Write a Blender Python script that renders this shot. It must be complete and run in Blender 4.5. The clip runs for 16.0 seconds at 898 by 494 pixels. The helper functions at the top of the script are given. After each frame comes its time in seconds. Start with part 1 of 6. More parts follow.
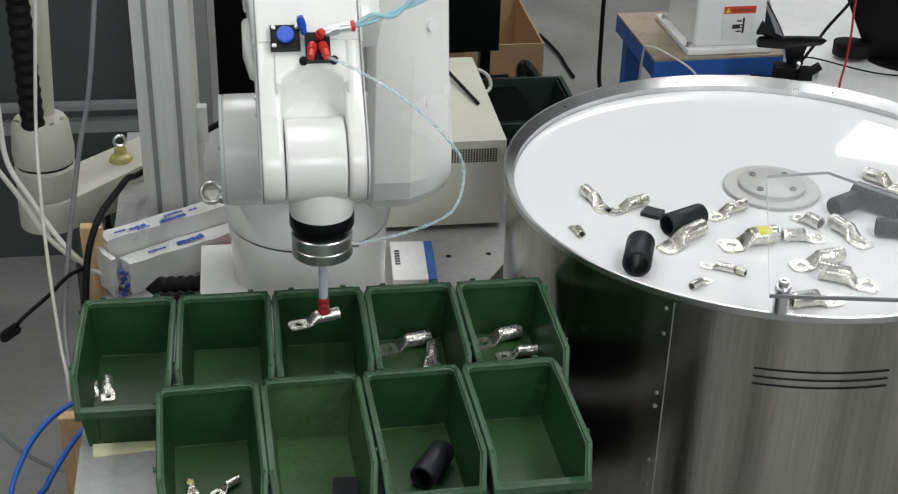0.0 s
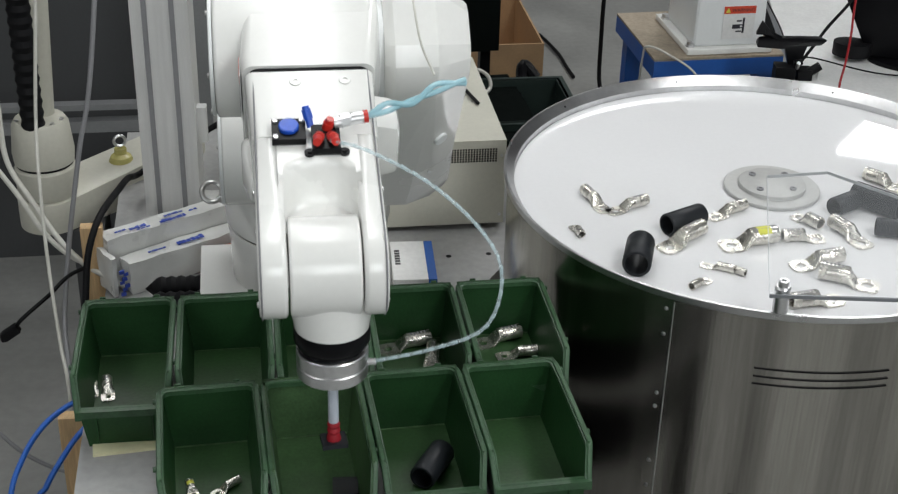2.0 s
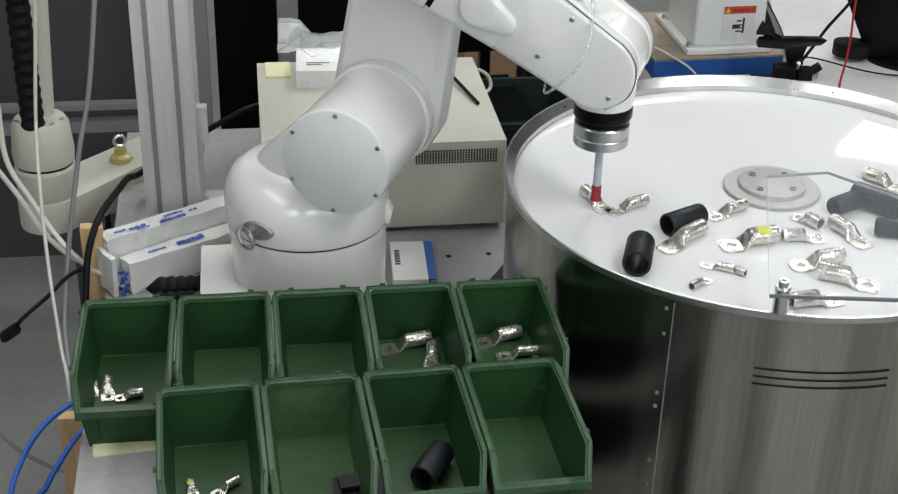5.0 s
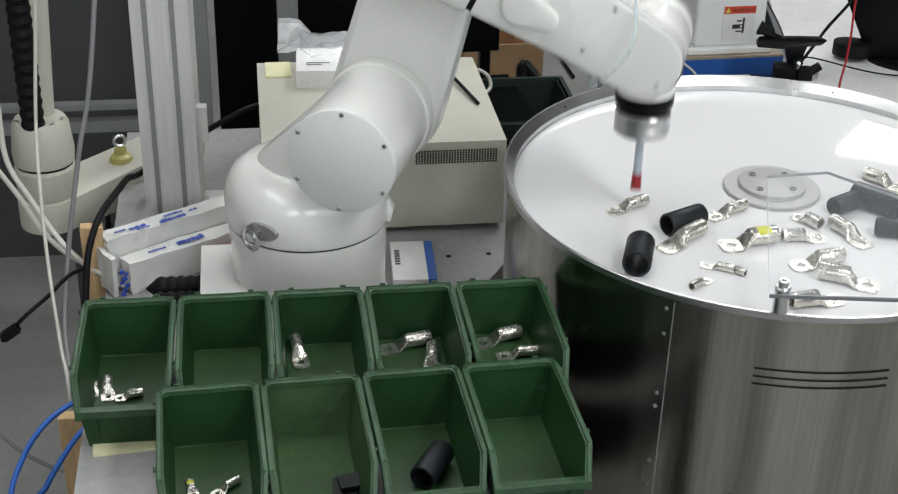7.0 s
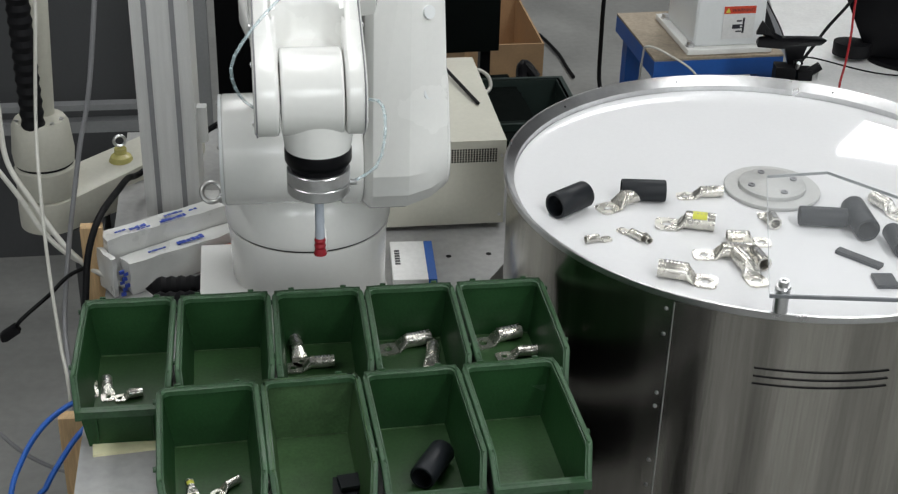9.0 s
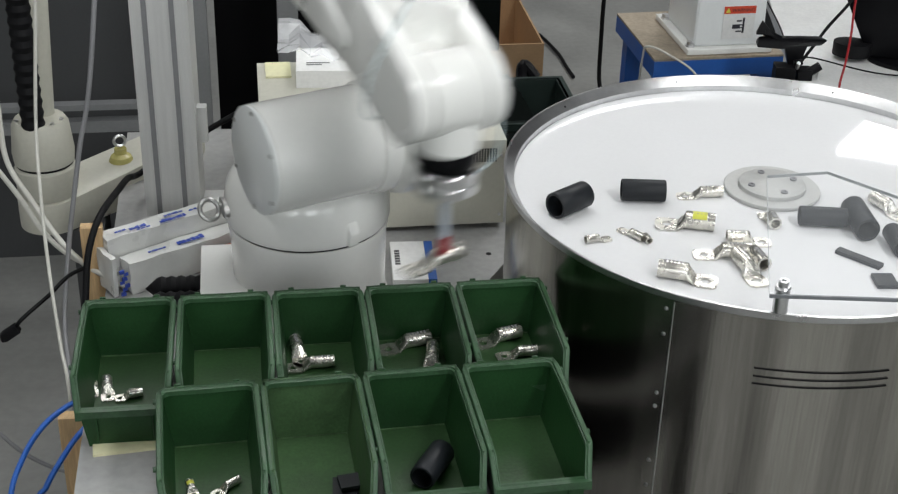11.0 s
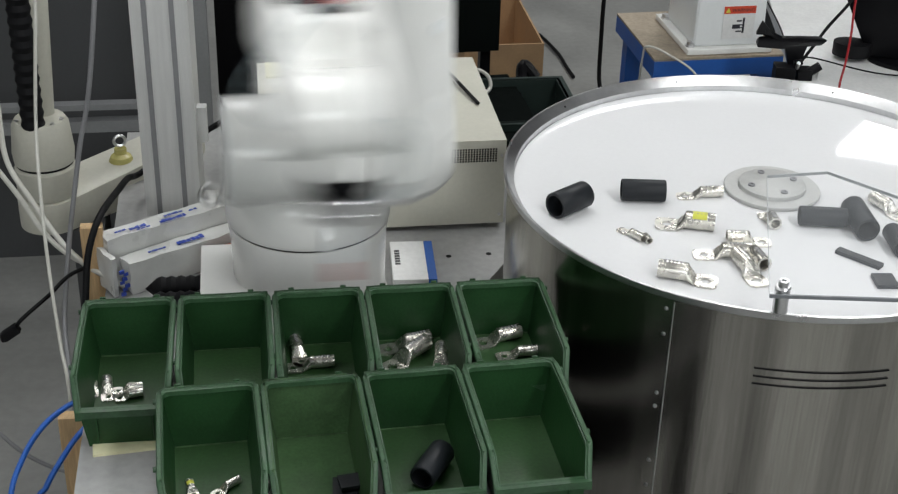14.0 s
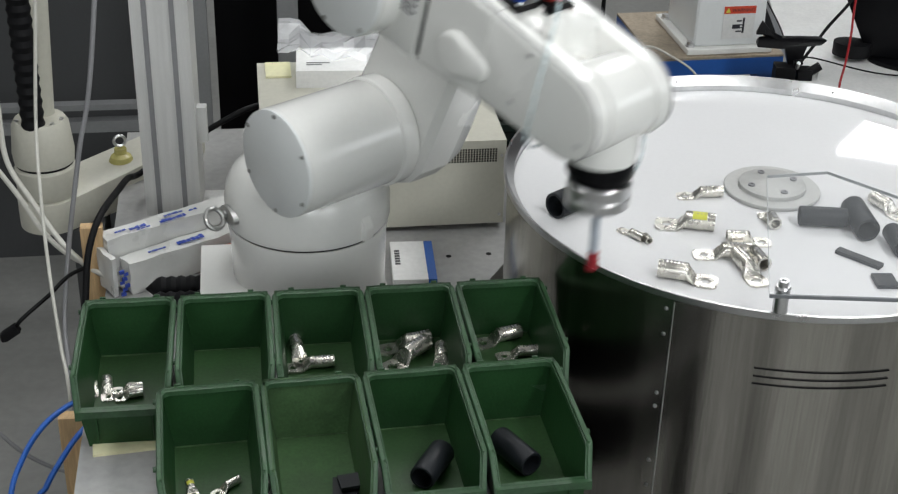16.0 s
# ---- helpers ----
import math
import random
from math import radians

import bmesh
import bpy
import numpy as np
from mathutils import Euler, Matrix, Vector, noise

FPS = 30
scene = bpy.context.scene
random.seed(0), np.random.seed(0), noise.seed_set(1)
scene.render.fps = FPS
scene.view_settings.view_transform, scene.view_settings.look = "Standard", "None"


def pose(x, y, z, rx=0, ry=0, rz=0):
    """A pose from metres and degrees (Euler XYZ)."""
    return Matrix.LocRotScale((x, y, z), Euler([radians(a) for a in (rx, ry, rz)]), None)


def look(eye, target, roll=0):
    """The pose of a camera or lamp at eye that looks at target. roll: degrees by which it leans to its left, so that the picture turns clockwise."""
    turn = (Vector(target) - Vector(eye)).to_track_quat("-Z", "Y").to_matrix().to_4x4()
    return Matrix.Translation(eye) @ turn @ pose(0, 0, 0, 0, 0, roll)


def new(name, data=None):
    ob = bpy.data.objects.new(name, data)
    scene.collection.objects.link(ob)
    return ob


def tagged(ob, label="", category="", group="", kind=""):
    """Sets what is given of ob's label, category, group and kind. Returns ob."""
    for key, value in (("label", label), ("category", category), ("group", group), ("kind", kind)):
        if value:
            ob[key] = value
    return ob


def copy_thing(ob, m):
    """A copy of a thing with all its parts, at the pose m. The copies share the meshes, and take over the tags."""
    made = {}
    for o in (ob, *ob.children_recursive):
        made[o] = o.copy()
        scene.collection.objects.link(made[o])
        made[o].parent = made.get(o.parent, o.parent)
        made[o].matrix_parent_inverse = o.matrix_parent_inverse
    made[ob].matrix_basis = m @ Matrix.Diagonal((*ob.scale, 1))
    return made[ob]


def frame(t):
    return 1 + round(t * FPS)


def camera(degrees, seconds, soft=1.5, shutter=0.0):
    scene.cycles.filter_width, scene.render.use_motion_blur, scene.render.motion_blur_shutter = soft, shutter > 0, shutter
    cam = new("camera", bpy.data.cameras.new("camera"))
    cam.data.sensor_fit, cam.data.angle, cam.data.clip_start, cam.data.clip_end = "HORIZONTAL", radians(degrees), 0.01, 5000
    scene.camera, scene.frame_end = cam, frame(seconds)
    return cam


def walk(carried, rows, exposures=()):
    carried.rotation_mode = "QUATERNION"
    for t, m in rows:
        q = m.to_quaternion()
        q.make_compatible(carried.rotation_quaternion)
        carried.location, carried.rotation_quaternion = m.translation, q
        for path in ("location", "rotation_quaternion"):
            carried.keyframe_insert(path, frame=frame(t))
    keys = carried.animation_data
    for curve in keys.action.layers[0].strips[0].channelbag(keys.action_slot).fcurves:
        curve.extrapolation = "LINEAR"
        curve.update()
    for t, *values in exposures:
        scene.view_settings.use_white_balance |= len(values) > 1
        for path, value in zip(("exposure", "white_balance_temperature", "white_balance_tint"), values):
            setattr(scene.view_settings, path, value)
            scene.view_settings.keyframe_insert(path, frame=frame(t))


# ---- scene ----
EYE = Vector((0.2476, -1.7486, 1.9914))
AIM = EYE + Vector((math.sin(0.1535) * math.cos(0.5074), math.cos(0.1535) * math.cos(0.5074), -math.sin(0.5074)))
cam = camera(35.228, 16.0, soft=1.3, shutter=0.85)
walk(cam, [(0.0, look(EYE, AIM, 1.618)), (16.0, look(EYE, AIM, 1.618))],
     exposures=[(0.0, -0.15), (1.0, -0.08), (1.4, -0.15), (1.8, -0.28), (2.1, -0.28), (2.6, -0.15), (3.0, -0.13), (3.6, -0.17), (4.0, -0.25), (4.3, -0.25), (4.9, -0.12), (6.2, -0.15), (7.0, -0.11), (8.0, -0.15), (9.2, -0.17), (10.3, -0.12), (11.3, -0.15), (12.1, -0.11), (12.9, -0.14), (13.7, -0.19), (14.4, -0.12), (14.9, -0.15), (15.4, -0.25), (15.7, -0.25), (16.0, -0.20)])

# ---- light ----
world = bpy.data.worlds.new("hall_air")
scene.world = world
world.use_nodes = True
world.node_tree.nodes["Background"].inputs[0].default_value = (0.55, 0.6, 0.68, 1)
world.node_tree.nodes["Background"].inputs[1].default_value = 0.03
scene.view_settings.exposure = 0.0


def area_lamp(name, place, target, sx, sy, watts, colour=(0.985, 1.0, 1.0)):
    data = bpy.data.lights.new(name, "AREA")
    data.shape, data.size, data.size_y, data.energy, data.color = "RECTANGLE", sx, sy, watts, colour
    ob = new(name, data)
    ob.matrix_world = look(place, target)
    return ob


# strip lamps under the hall's ceiling
for lx, ly, lw in ((-1.9, -0.6, 32), (2.1, -2.1, 84), (-0.2, 2.8, 40), (2.4, 2.8, 75)):
    area_lamp("ceiling_lamp", (lx, ly, 3.9), (lx, ly, 0), 0.5, 2.4, lw)
area_lamp("bench_lamp", (0.35, 0.25, 3.1), (0.35, 0.25, 0), 0.35, 1.5, 14)
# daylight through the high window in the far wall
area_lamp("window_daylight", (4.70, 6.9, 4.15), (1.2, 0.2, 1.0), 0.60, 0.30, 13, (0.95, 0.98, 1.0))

# added fill panels behind the camera: brighten robot fronts, band the drum's reflection
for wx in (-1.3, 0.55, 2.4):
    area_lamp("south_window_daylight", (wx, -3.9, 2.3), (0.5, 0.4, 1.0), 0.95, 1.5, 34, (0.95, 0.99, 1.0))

# added fill from the unseen east side, for the arm's right-hand faces
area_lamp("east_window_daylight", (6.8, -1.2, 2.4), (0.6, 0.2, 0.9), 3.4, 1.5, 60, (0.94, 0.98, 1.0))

# ---- materials ----


def mat(name, colour, rough=0.5, metal=0.0, vary=0.12, scale=8.0, bump=0.0, bump_scale=120.0, grain=0.04, coat=0.0, spec=0.5, stretch=None, rand=0.0):
    """Procedural surface: two scales of colour variation, roughness wear and fine relief."""
    m = bpy.data.materials.new(name)
    m.use_nodes = True
    nt = m.node_tree
    b = nt.nodes["Principled BSDF"]
    tc = nt.nodes.new("ShaderNodeTexCoord")
    src = tc.outputs["Object"]
    if stretch:
        mp = nt.nodes.new("ShaderNodeMapping")
        mp.inputs["Scale"].default_value = stretch
        nt.links.new(src, mp.inputs[0])
        src = mp.outputs[0]
    n1 = nt.nodes.new("ShaderNodeTexNoise")
    n1.inputs["Scale"].default_value, n1.inputs["Detail"].default_value = scale, 6
    n2 = nt.nodes.new("ShaderNodeTexNoise")
    n2.inputs["Scale"].default_value, n2.inputs["Detail"].default_value = bump_scale, 3
    for n in (n1, n2):
        nt.links.new(src, n.inputs["Vector"])
    ramp = nt.nodes.new("ShaderNodeMapRange")
    ramp.inputs["From Min"].default_value, ramp.inputs["From Max"].default_value = 0.3, 0.7
    ramp.inputs["To Min"].default_value, ramp.inputs["To Max"].default_value = 1 - vary, 1 + vary
    nt.links.new(n1.outputs["Fac"], ramp.inputs["Value"])
    r2 = nt.nodes.new("ShaderNodeMapRange")
    r2.inputs["From Min"].default_value, r2.inputs["From Max"].default_value = 0.3, 0.7
    r2.inputs["To Min"].default_value, r2.inputs["To Max"].default_value = 1 - grain, 1 + grain
    nt.links.new(n2.outputs["Fac"], r2.inputs["Value"])
    mul = nt.nodes.new("ShaderNodeMath")
    mul.operation = "MULTIPLY"
    nt.links.new(ramp.outputs[0], mul.inputs[0])
    nt.links.new(r2.outputs[0], mul.inputs[1])
    val = mul.outputs[0]
    if rand:
        oi = nt.nodes.new("ShaderNodeObjectInfo")
        r3 = nt.nodes.new("ShaderNodeMapRange")
        r3.inputs["To Min"].default_value, r3.inputs["To Max"].default_value = 1 - rand, 1 + rand
        nt.links.new(oi.outputs["Random"], r3.inputs["Value"])
        m2 = nt.nodes.new("ShaderNodeMath")
        m2.operation = "MULTIPLY"
        nt.links.new(val, m2.inputs[0])
        nt.links.new(r3.outputs[0], m2.inputs[1])
        val = m2.outputs[0]
    mix = nt.nodes.new("ShaderNodeMix")
    mix.data_type, mix.blend_type = "RGBA", "MULTIPLY"
    mix.inputs["Factor"].default_value = 1
    mix.inputs["A"].default_value = (*colour, 1)
    nt.links.new(val, mix.inputs["B"])
    nt.links.new(mix.outputs["Result"], b.inputs["Base Color"])
    rr = nt.nodes.new("ShaderNodeMapRange")
    rr.inputs["From Min"].default_value, rr.inputs["From Max"].default_value = 0.3, 0.7
    rr.inputs["To Min"].default_value, rr.inputs["To Max"].default_value = max(0.02, rough * 0.82), min(1, rough * 1.18)
    nt.links.new(n1.outputs["Fac"], rr.inputs["Value"])
    nt.links.new(rr.outputs[0], b.inputs["Roughness"])
    b.inputs["Metallic"].default_value = metal
    b.inputs["Specular IOR Level"].default_value = spec
    b.inputs["Coat Weight"].default_value = coat
    b.inputs["Coat Roughness"].default_value = 0.17
    if bump:
        bp = nt.nodes.new("ShaderNodeBump")
        bp.inputs["Strength"].default_value, bp.inputs["Distance"].default_value = bump, 0.002
        nt.links.new(n2.outputs["Fac"], bp.inputs["Height"])
        nt.links.new(bp.outputs[0], b.inputs["Normal"])
    return m


def clear(name, colour=(1, 1, 1), rough=0.03, alpha=0.16):
    """Thin clear plastic: mostly see-through, with a real gloss."""
    m = bpy.data.materials.new(name)
    m.use_nodes = True
    nt = m.node_tree
    b = nt.nodes["Principled BSDF"]
    b.inputs["Base Color"].default_value = (*colour, 1)
    b.inputs["Roughness"].default_value = rough
    tc = nt.nodes.new("ShaderNodeTexCoord")
    n = nt.nodes.new("ShaderNodeTexNoise")
    n.inputs["Scale"].default_value = 14
    nt.links.new(tc.outputs["Object"], n.inputs["Vector"])
    mr = nt.nodes.new("ShaderNodeMapRange")
    mr.inputs["To Min"].default_value, mr.inputs["To Max"].default_value = alpha * 0.7, alpha * 1.3
    nt.links.new(n.outputs["Fac"], mr.inputs["Value"])
    nt.links.new(mr.outputs[0], b.inputs["Alpha"])
    return m


ENAMEL = mat("white_enamel", (0.80, 0.80, 0.775), 0.24, vary=0.035, scale=5, grain=0.01, coat=0.5)
ENAMEL_PALE = mat("pale_grey_enamel", (0.76, 0.78, 0.78), 0.34, vary=0.03, scale=6, grain=0.01, coat=0.25)
CREAM = mat("cream_enamel", (0.52, 0.51, 0.44), 0.45, vary=0.07, scale=7, grain=0.03)
GREEN = mat("green_polypropylene", (0.0118, 0.048, 0.0140), 0.42, spec=0.35, vary=0.28, scale=9, bump=0.15, bump_scale=240, grain=0.12, rand=0.12)
GREEN_RIM = mat("pale_green_edge", (0.029, 0.074, 0.033), 0.42, vary=0.25, scale=30, bump=0.2, bump_scale=200, grain=0.15, rand=0.1)
# Same green as the walls, raised for light from above, with scuffs mixed in.
GREEN_FLOOR = mat("scuffed_toplit_bin_floor", (0.021, 0.062, 0.0175), 0.48, vary=0.30, scale=14, bump=0.2, bump_scale=200, grain=0.16, rand=0.25)
GREEN_FADED = mat("faded_dusty_green", (0.040, 0.086, 0.033), 0.6, spec=0.3, vary=0.42, scale=16, bump=0.15, bump_scale=240, grain=0.14)
GREEN_WEAR = mat("green_worn_crease", (0.055, 0.105, 0.045), 0.55, vary=0.4, scale=60, grain=0.2)
# Broad vertical tone streaks painted for room reflections, over the brushed grain.
STEEL = mat("brushed_steel", (0.385, 0.370, 0.340), 0.23, 1.0, vary=0.38, scale=1.9, bump=0.05, bump_scale=30, grain=0.10, stretch=(7, 7, 0.30))
snt = STEEL.node_tree
tang = snt.nodes.new("ShaderNodeTangent")
tang.direction_type, tang.axis = "RADIAL", "Z"
snt.links.new(tang.outputs[0], snt.nodes["Principled BSDF"].inputs["Tangent"])
snt.nodes["Principled BSDF"].inputs["Anisotropic"].default_value = 0.45
snt.nodes["Principled BSDF"].inputs["Anisotropic Rotation"].default_value = 0.25
RIM_STEEL = mat("rim_steel", (0.60, 0.60, 0.605), 0.32, 1.0, vary=0.12, scale=9, bump=0.05, bump_scale=90, grain=0.05)
ALU = mat("anodised_aluminium", (0.66, 0.66, 0.65), 0.42, 0.3, vary=0.06, scale=6, grain=0.04, bump=0.05, stretch=(20, 20, 1))
MACHINED = mat("machined_aluminium", (0.72, 0.72, 0.73), 0.32, 1.0, vary=0.08, scale=12, grain=0.05)
ZINC = mat("dull_zinc_steel", (0.42, 0.42, 0.41), 0.36, 0.9, vary=0.15, scale=50, grain=0.08)
TIN = mat("tinned_copper", (0.64, 0.62, 0.57), 0.27, 0.88, vary=0.18, scale=60, bump=0.25, bump_scale=300, grain=0.1, rand=0.08)
DISC_WHITE = mat("white_acrylic_disc", (0.76, 0.76, 0.77), 0.03, vary=0.015, scale=4, grain=0.01)
HUB_GREY = mat("grey_nylon", (0.43, 0.43, 0.42), 0.45, vary=0.05, scale=14)
BLACK = mat("black_rubber", (0.004, 0.004, 0.005), 0.6, spec=0.2, vary=0.2, scale=25, bump=0.15, bump_scale=180, grain=0.1)
BLACK_GLOSS = mat("black_plastic", (0.004, 0.004, 0.005), 0.32, spec=0.14, vary=0.15, scale=15)
SLEEVE = mat("heat_shrink_black", (0.010, 0.012, 0.015), 0.5, spec=0.3, vary=0.15, scale=40, bump=0.1, bump_scale=200)
RED = mat("red_plastic", (0.55, 0.030, 0.020), 0.35, vary=0.1, scale=30)
RED_RUBBER = mat("red_silicone", (0.26, 0.006, 0.014), 0.45, vary=0.12, scale=40)
BLUE = mat("blue_plastic", (0.015, 0.09, 0.55), 0.35, vary=0.1, scale=30)
BLUE_PAINT = mat("blue_painted_steel", (0.012, 0.09, 0.36), 0.42, vary=0.12, scale=9, bump=0.05)
TUBE_GREY = mat("grey_tool_tube", (0.42, 0.46, 0.52), 0.35, vary=0.08, scale=30)
TABLE_GREY = mat("scuffed_grey_laminate", (0.32, 0.32, 0.315), 0.38, vary=0.18, scale=5, bump=0.05, bump_scale=70, grain=0.08)
CONCRETE = mat("grey_resin_floor", (0.25, 0.25, 0.24), 0.42, vary=0.17, scale=3.5, bump=0.08, bump_scale=40, grain=0.07)
WALL = mat("painted_wall", (0.30, 0.31, 0.31), 0.7, vary=0.06, scale=1.2, grain=0.03)
CEILING = mat("ceiling_panels", (0.34, 0.34, 0.33), 0.8, vary=0.05, scale=1.0)
WOOD = mat("raw_pine", (0.56, 0.38, 0.20), 0.65, vary=0.18, scale=7, bump=0.2, bump_scale=40, grain=0.12, stretch=(9, 9, 0.7))
WORN_WOOD = mat("worn_bench_top", (0.30, 0.25, 0.19), 0.7, vary=0.28, scale=9, bump=0.2, grain=0.15)
CARD = mat("corrugated_cardboard", (0.44, 0.28, 0.15), 0.8, vary=0.1, scale=8, grain=0.05)
PAPER = mat("white_paper", (0.74, 0.74, 0.73), 0.7, vary=0.05, scale=14)
NOTE = mat("pale_yellow_paper", (0.72, 0.70, 0.45), 0.75, vary=0.06, scale=12)
YELLOW = mat("yellow_sticker", (0.58, 0.58, 0.08), 0.5, vary=0.08, scale=20)
LABEL_RED = mat("warning_red", (0.62, 0.07, 0.03), 0.5, vary=0.06, scale=30)
PRINT_BLUE = mat("blue_print", (0.03, 0.07, 0.40), 0.5, vary=0.12, scale=30)
PRINT_DARK = mat("dark_print", (0.03, 0.03, 0.04), 0.5, vary=0.1, scale=30)
FABRIC = mat("dark_chair_fabric", (0.0035, 0.005, 0.0045), 0.9, spec=0.04, vary=0.2, scale=30, bump=0.3, bump_scale=260)
DARK_METAL = mat("dark_painted_metal", (0.003, 0.003, 0.0035), 0.6, spec=0.06, vary=0.2, scale=5)
FRAME_GREY = mat("grey_frame_profile", (0.24, 0.245, 0.25), 0.45, 0.2, vary=0.08, scale=6)
CRATE_DARK = mat("black_green_plastic", (0.018, 0.030, 0.026), 0.45, vary=0.2, scale=10, bump=0.1)
MID_GREY = mat("mid_grey_enamel", (0.055, 0.057, 0.06), 0.5, vary=0.08, scale=5)
CABLE_WHITE = mat("grey_white_cable", (0.58, 0.57, 0.52), 0.5, vary=0.06, scale=20)
CABLE_GREY = mat("grey_cable", (0.22, 0.22, 0.23), 0.5, vary=0.06, scale=20)
CABLE_BLUE = mat("blue_network_cable", (0.02, 0.12, 0.48), 0.45, vary=0.08, scale=20)
HOSE = clear("clear_air_hose", (0.66, 0.80, 0.84), 0.08, 0.32)
HOSE_BLUE = clear("pale_blue_hose", (0.36, 0.62, 0.70), 0.1, 0.75)
ACRYLIC = clear("clear_acrylic", (0.80, 0.83, 0.86), 0.05, 0.055)
ACRYLIC_SIDE = mat("acrylic_side_edge", (0.58, 0.60, 0.61), 0.2, vary=0.1, scale=20)
ACRYLIC_EDGE = mat("acrylic_cut_edge", (0.16, 0.17, 0.18), 0.25, vary=0.1, scale=20)
FILM = clear("clear_packing_film", (0.92, 0.93, 0.95), 0.18, 0.40)
BAG_WHITE = mat("printed_plastic_bag", (0.66, 0.66, 0.64), 0.3, vary=0.10, scale=14, bump=0.5, bump_scale=26)

# ---- mesh tools ----


def bm_new():
    return bmesh.new()


def part(name, bm, material, parent=None, label="", smooth=30.0, bevel=0.0, segments=2):
    """Link a bmesh as one mesh object under a thing or part."""
    if bevel:
        es = [e for e in bm.edges if len(e.link_faces) == 2 and e.calc_face_angle(0) > radians(28)]
        bmesh.ops.bevel(bm, geom=es, offset=bevel, segments=segments, profile=0.6, affect="EDGES", clamp_overlap=True)
    bmesh.ops.recalc_face_normals(bm, faces=bm.faces[:])
    me = bpy.data.meshes.new(name)
    bm.to_mesh(me)
    bm.free()
    me.materials.append(material)
    if smooth:
        me.shade_smooth()
        me.set_sharp_from_angle(angle=radians(smooth))
    ob = new(name, me)
    if parent is not None:
        ob.parent = parent
    if label:
        ob["label"] = label
    return ob


def thing(name, m, label, category, group="", kind=""):
    ob = new(name)
    ob.empty_display_size = 0.05
    ob.matrix_world = m
    return tagged(ob, label, category, group, kind)


def box(bm, lo, hi, m=None):
    m = m or Matrix()
    vs = [bm.verts.new(m @ Vector((x, y, z))) for x in (lo[0], hi[0]) for y in (lo[1], hi[1]) for z in (lo[2], hi[2])]
    for f in ((0, 1, 3, 2), (4, 6, 7, 5), (0, 4, 5, 1), (2, 3, 7, 6), (0, 2, 6, 4), (1, 5, 7, 3)):
        bm.faces.new([vs[i] for i in f])
    return vs


def lathe(bm, profile, n=32, m=None):
    """Turn (radius, height) pairs about z."""
    m = m or Matrix()
    rings = []
    for r, z in profile:
        if r < 1e-6:
            rings.append([bm.verts.new(m @ Vector((0, 0, z)))])
        else:
            rings.append([bm.verts.new(m @ Vector((r * math.cos(2 * math.pi * k / n), r * math.sin(2 * math.pi * k / n), z))) for k in range(n)])
    for a, b in zip(rings, rings[1:]):
        for k in range(n):
            j = (k + 1) % n
            if len(a) == 1 and len(b) == 1:
                continue
            if len(a) == 1:
                bm.faces.new((a[0], b[k], b[j]))
            elif len(b) == 1:
                bm.faces.new((a[k], b[0], a[j]))
            else:
                bm.faces.new((a[k], a[j], b[j], b[k]))
    return rings


def rod(bm, r, a, b, n=16, m=None):
    """A capped cylinder between two points."""
    a, b = Vector(a), Vector(b)
    q = (b - a).to_track_quat("Z", "Y").to_matrix().to_4x4()
    t = (m or Matrix()) @ Matrix.Translation(a) @ q
    lathe(bm, [(0, 0), (r, 0), (r, (b - a).length), (0, (b - a).length)], n, t)


def prism(bm, pts, vec):
    """Extrude a flat polygon by a vector."""
    vec = Vector(vec)
    a = [bm.verts.new(Vector(p)) for p in pts]
    b = [bm.verts.new(Vector(p) + vec) for p in pts]
    n = len(a)
    bm.faces.new(a)
    bm.faces.new(b[::-1])
    for k in range(n):
        bm.faces.new((a[k], b[k], b[(k + 1) % n], a[(k + 1) % n]))


def hull(bm, pts):
    vs = [bm.verts.new(Vector(p)) for p in pts]
    r = bmesh.ops.convex_hull(bm, input=vs)
    dead = [v for v in r["geom_interior"] if isinstance(v, bmesh.types.BMVert)]
    if dead:
        bmesh.ops.delete(bm, geom=dead, context="VERTS")


def ring_y(cx, cz, r, y, n=28):
    return [(cx + r * math.cos(2 * math.pi * k / n), y, cz + r * math.sin(2 * math.pi * k / n)) for k in range(n)]


def soft_ring_y(cx, cz, r, y0, y1, e=0.008, n=32):
    """Points of a rounded-edge cylinder along y, for hulls."""
    out = []
    for k in range(6):
        a = radians(18 * k)
        rr, dy = r - e * (1 - math.sin(a)), e * (1 - math.cos(a))
        out += ring_y(cx, cz, rr, y0 + dy, n) + ring_y(cx, cz, rr, y1 - dy, n)
    return out


def rrect(w, h, r, x, n=5, y0=0.0, z0=0.0):
    """Rounded rectangle in the yz plane at x, for hulls."""
    out = []
    for sx, sy, a0 in ((1, 1, 0), (-1, 1, 90), (-1, -1, 180), (1, -1, 270)):
        for k in range(n + 1):
            a = radians(a0 + 90 * k / n)
            out.append((x, y0 + sx * (w - r) + r * math.cos(a), z0 + sy * (h - r) + r * math.sin(a)))
    return out


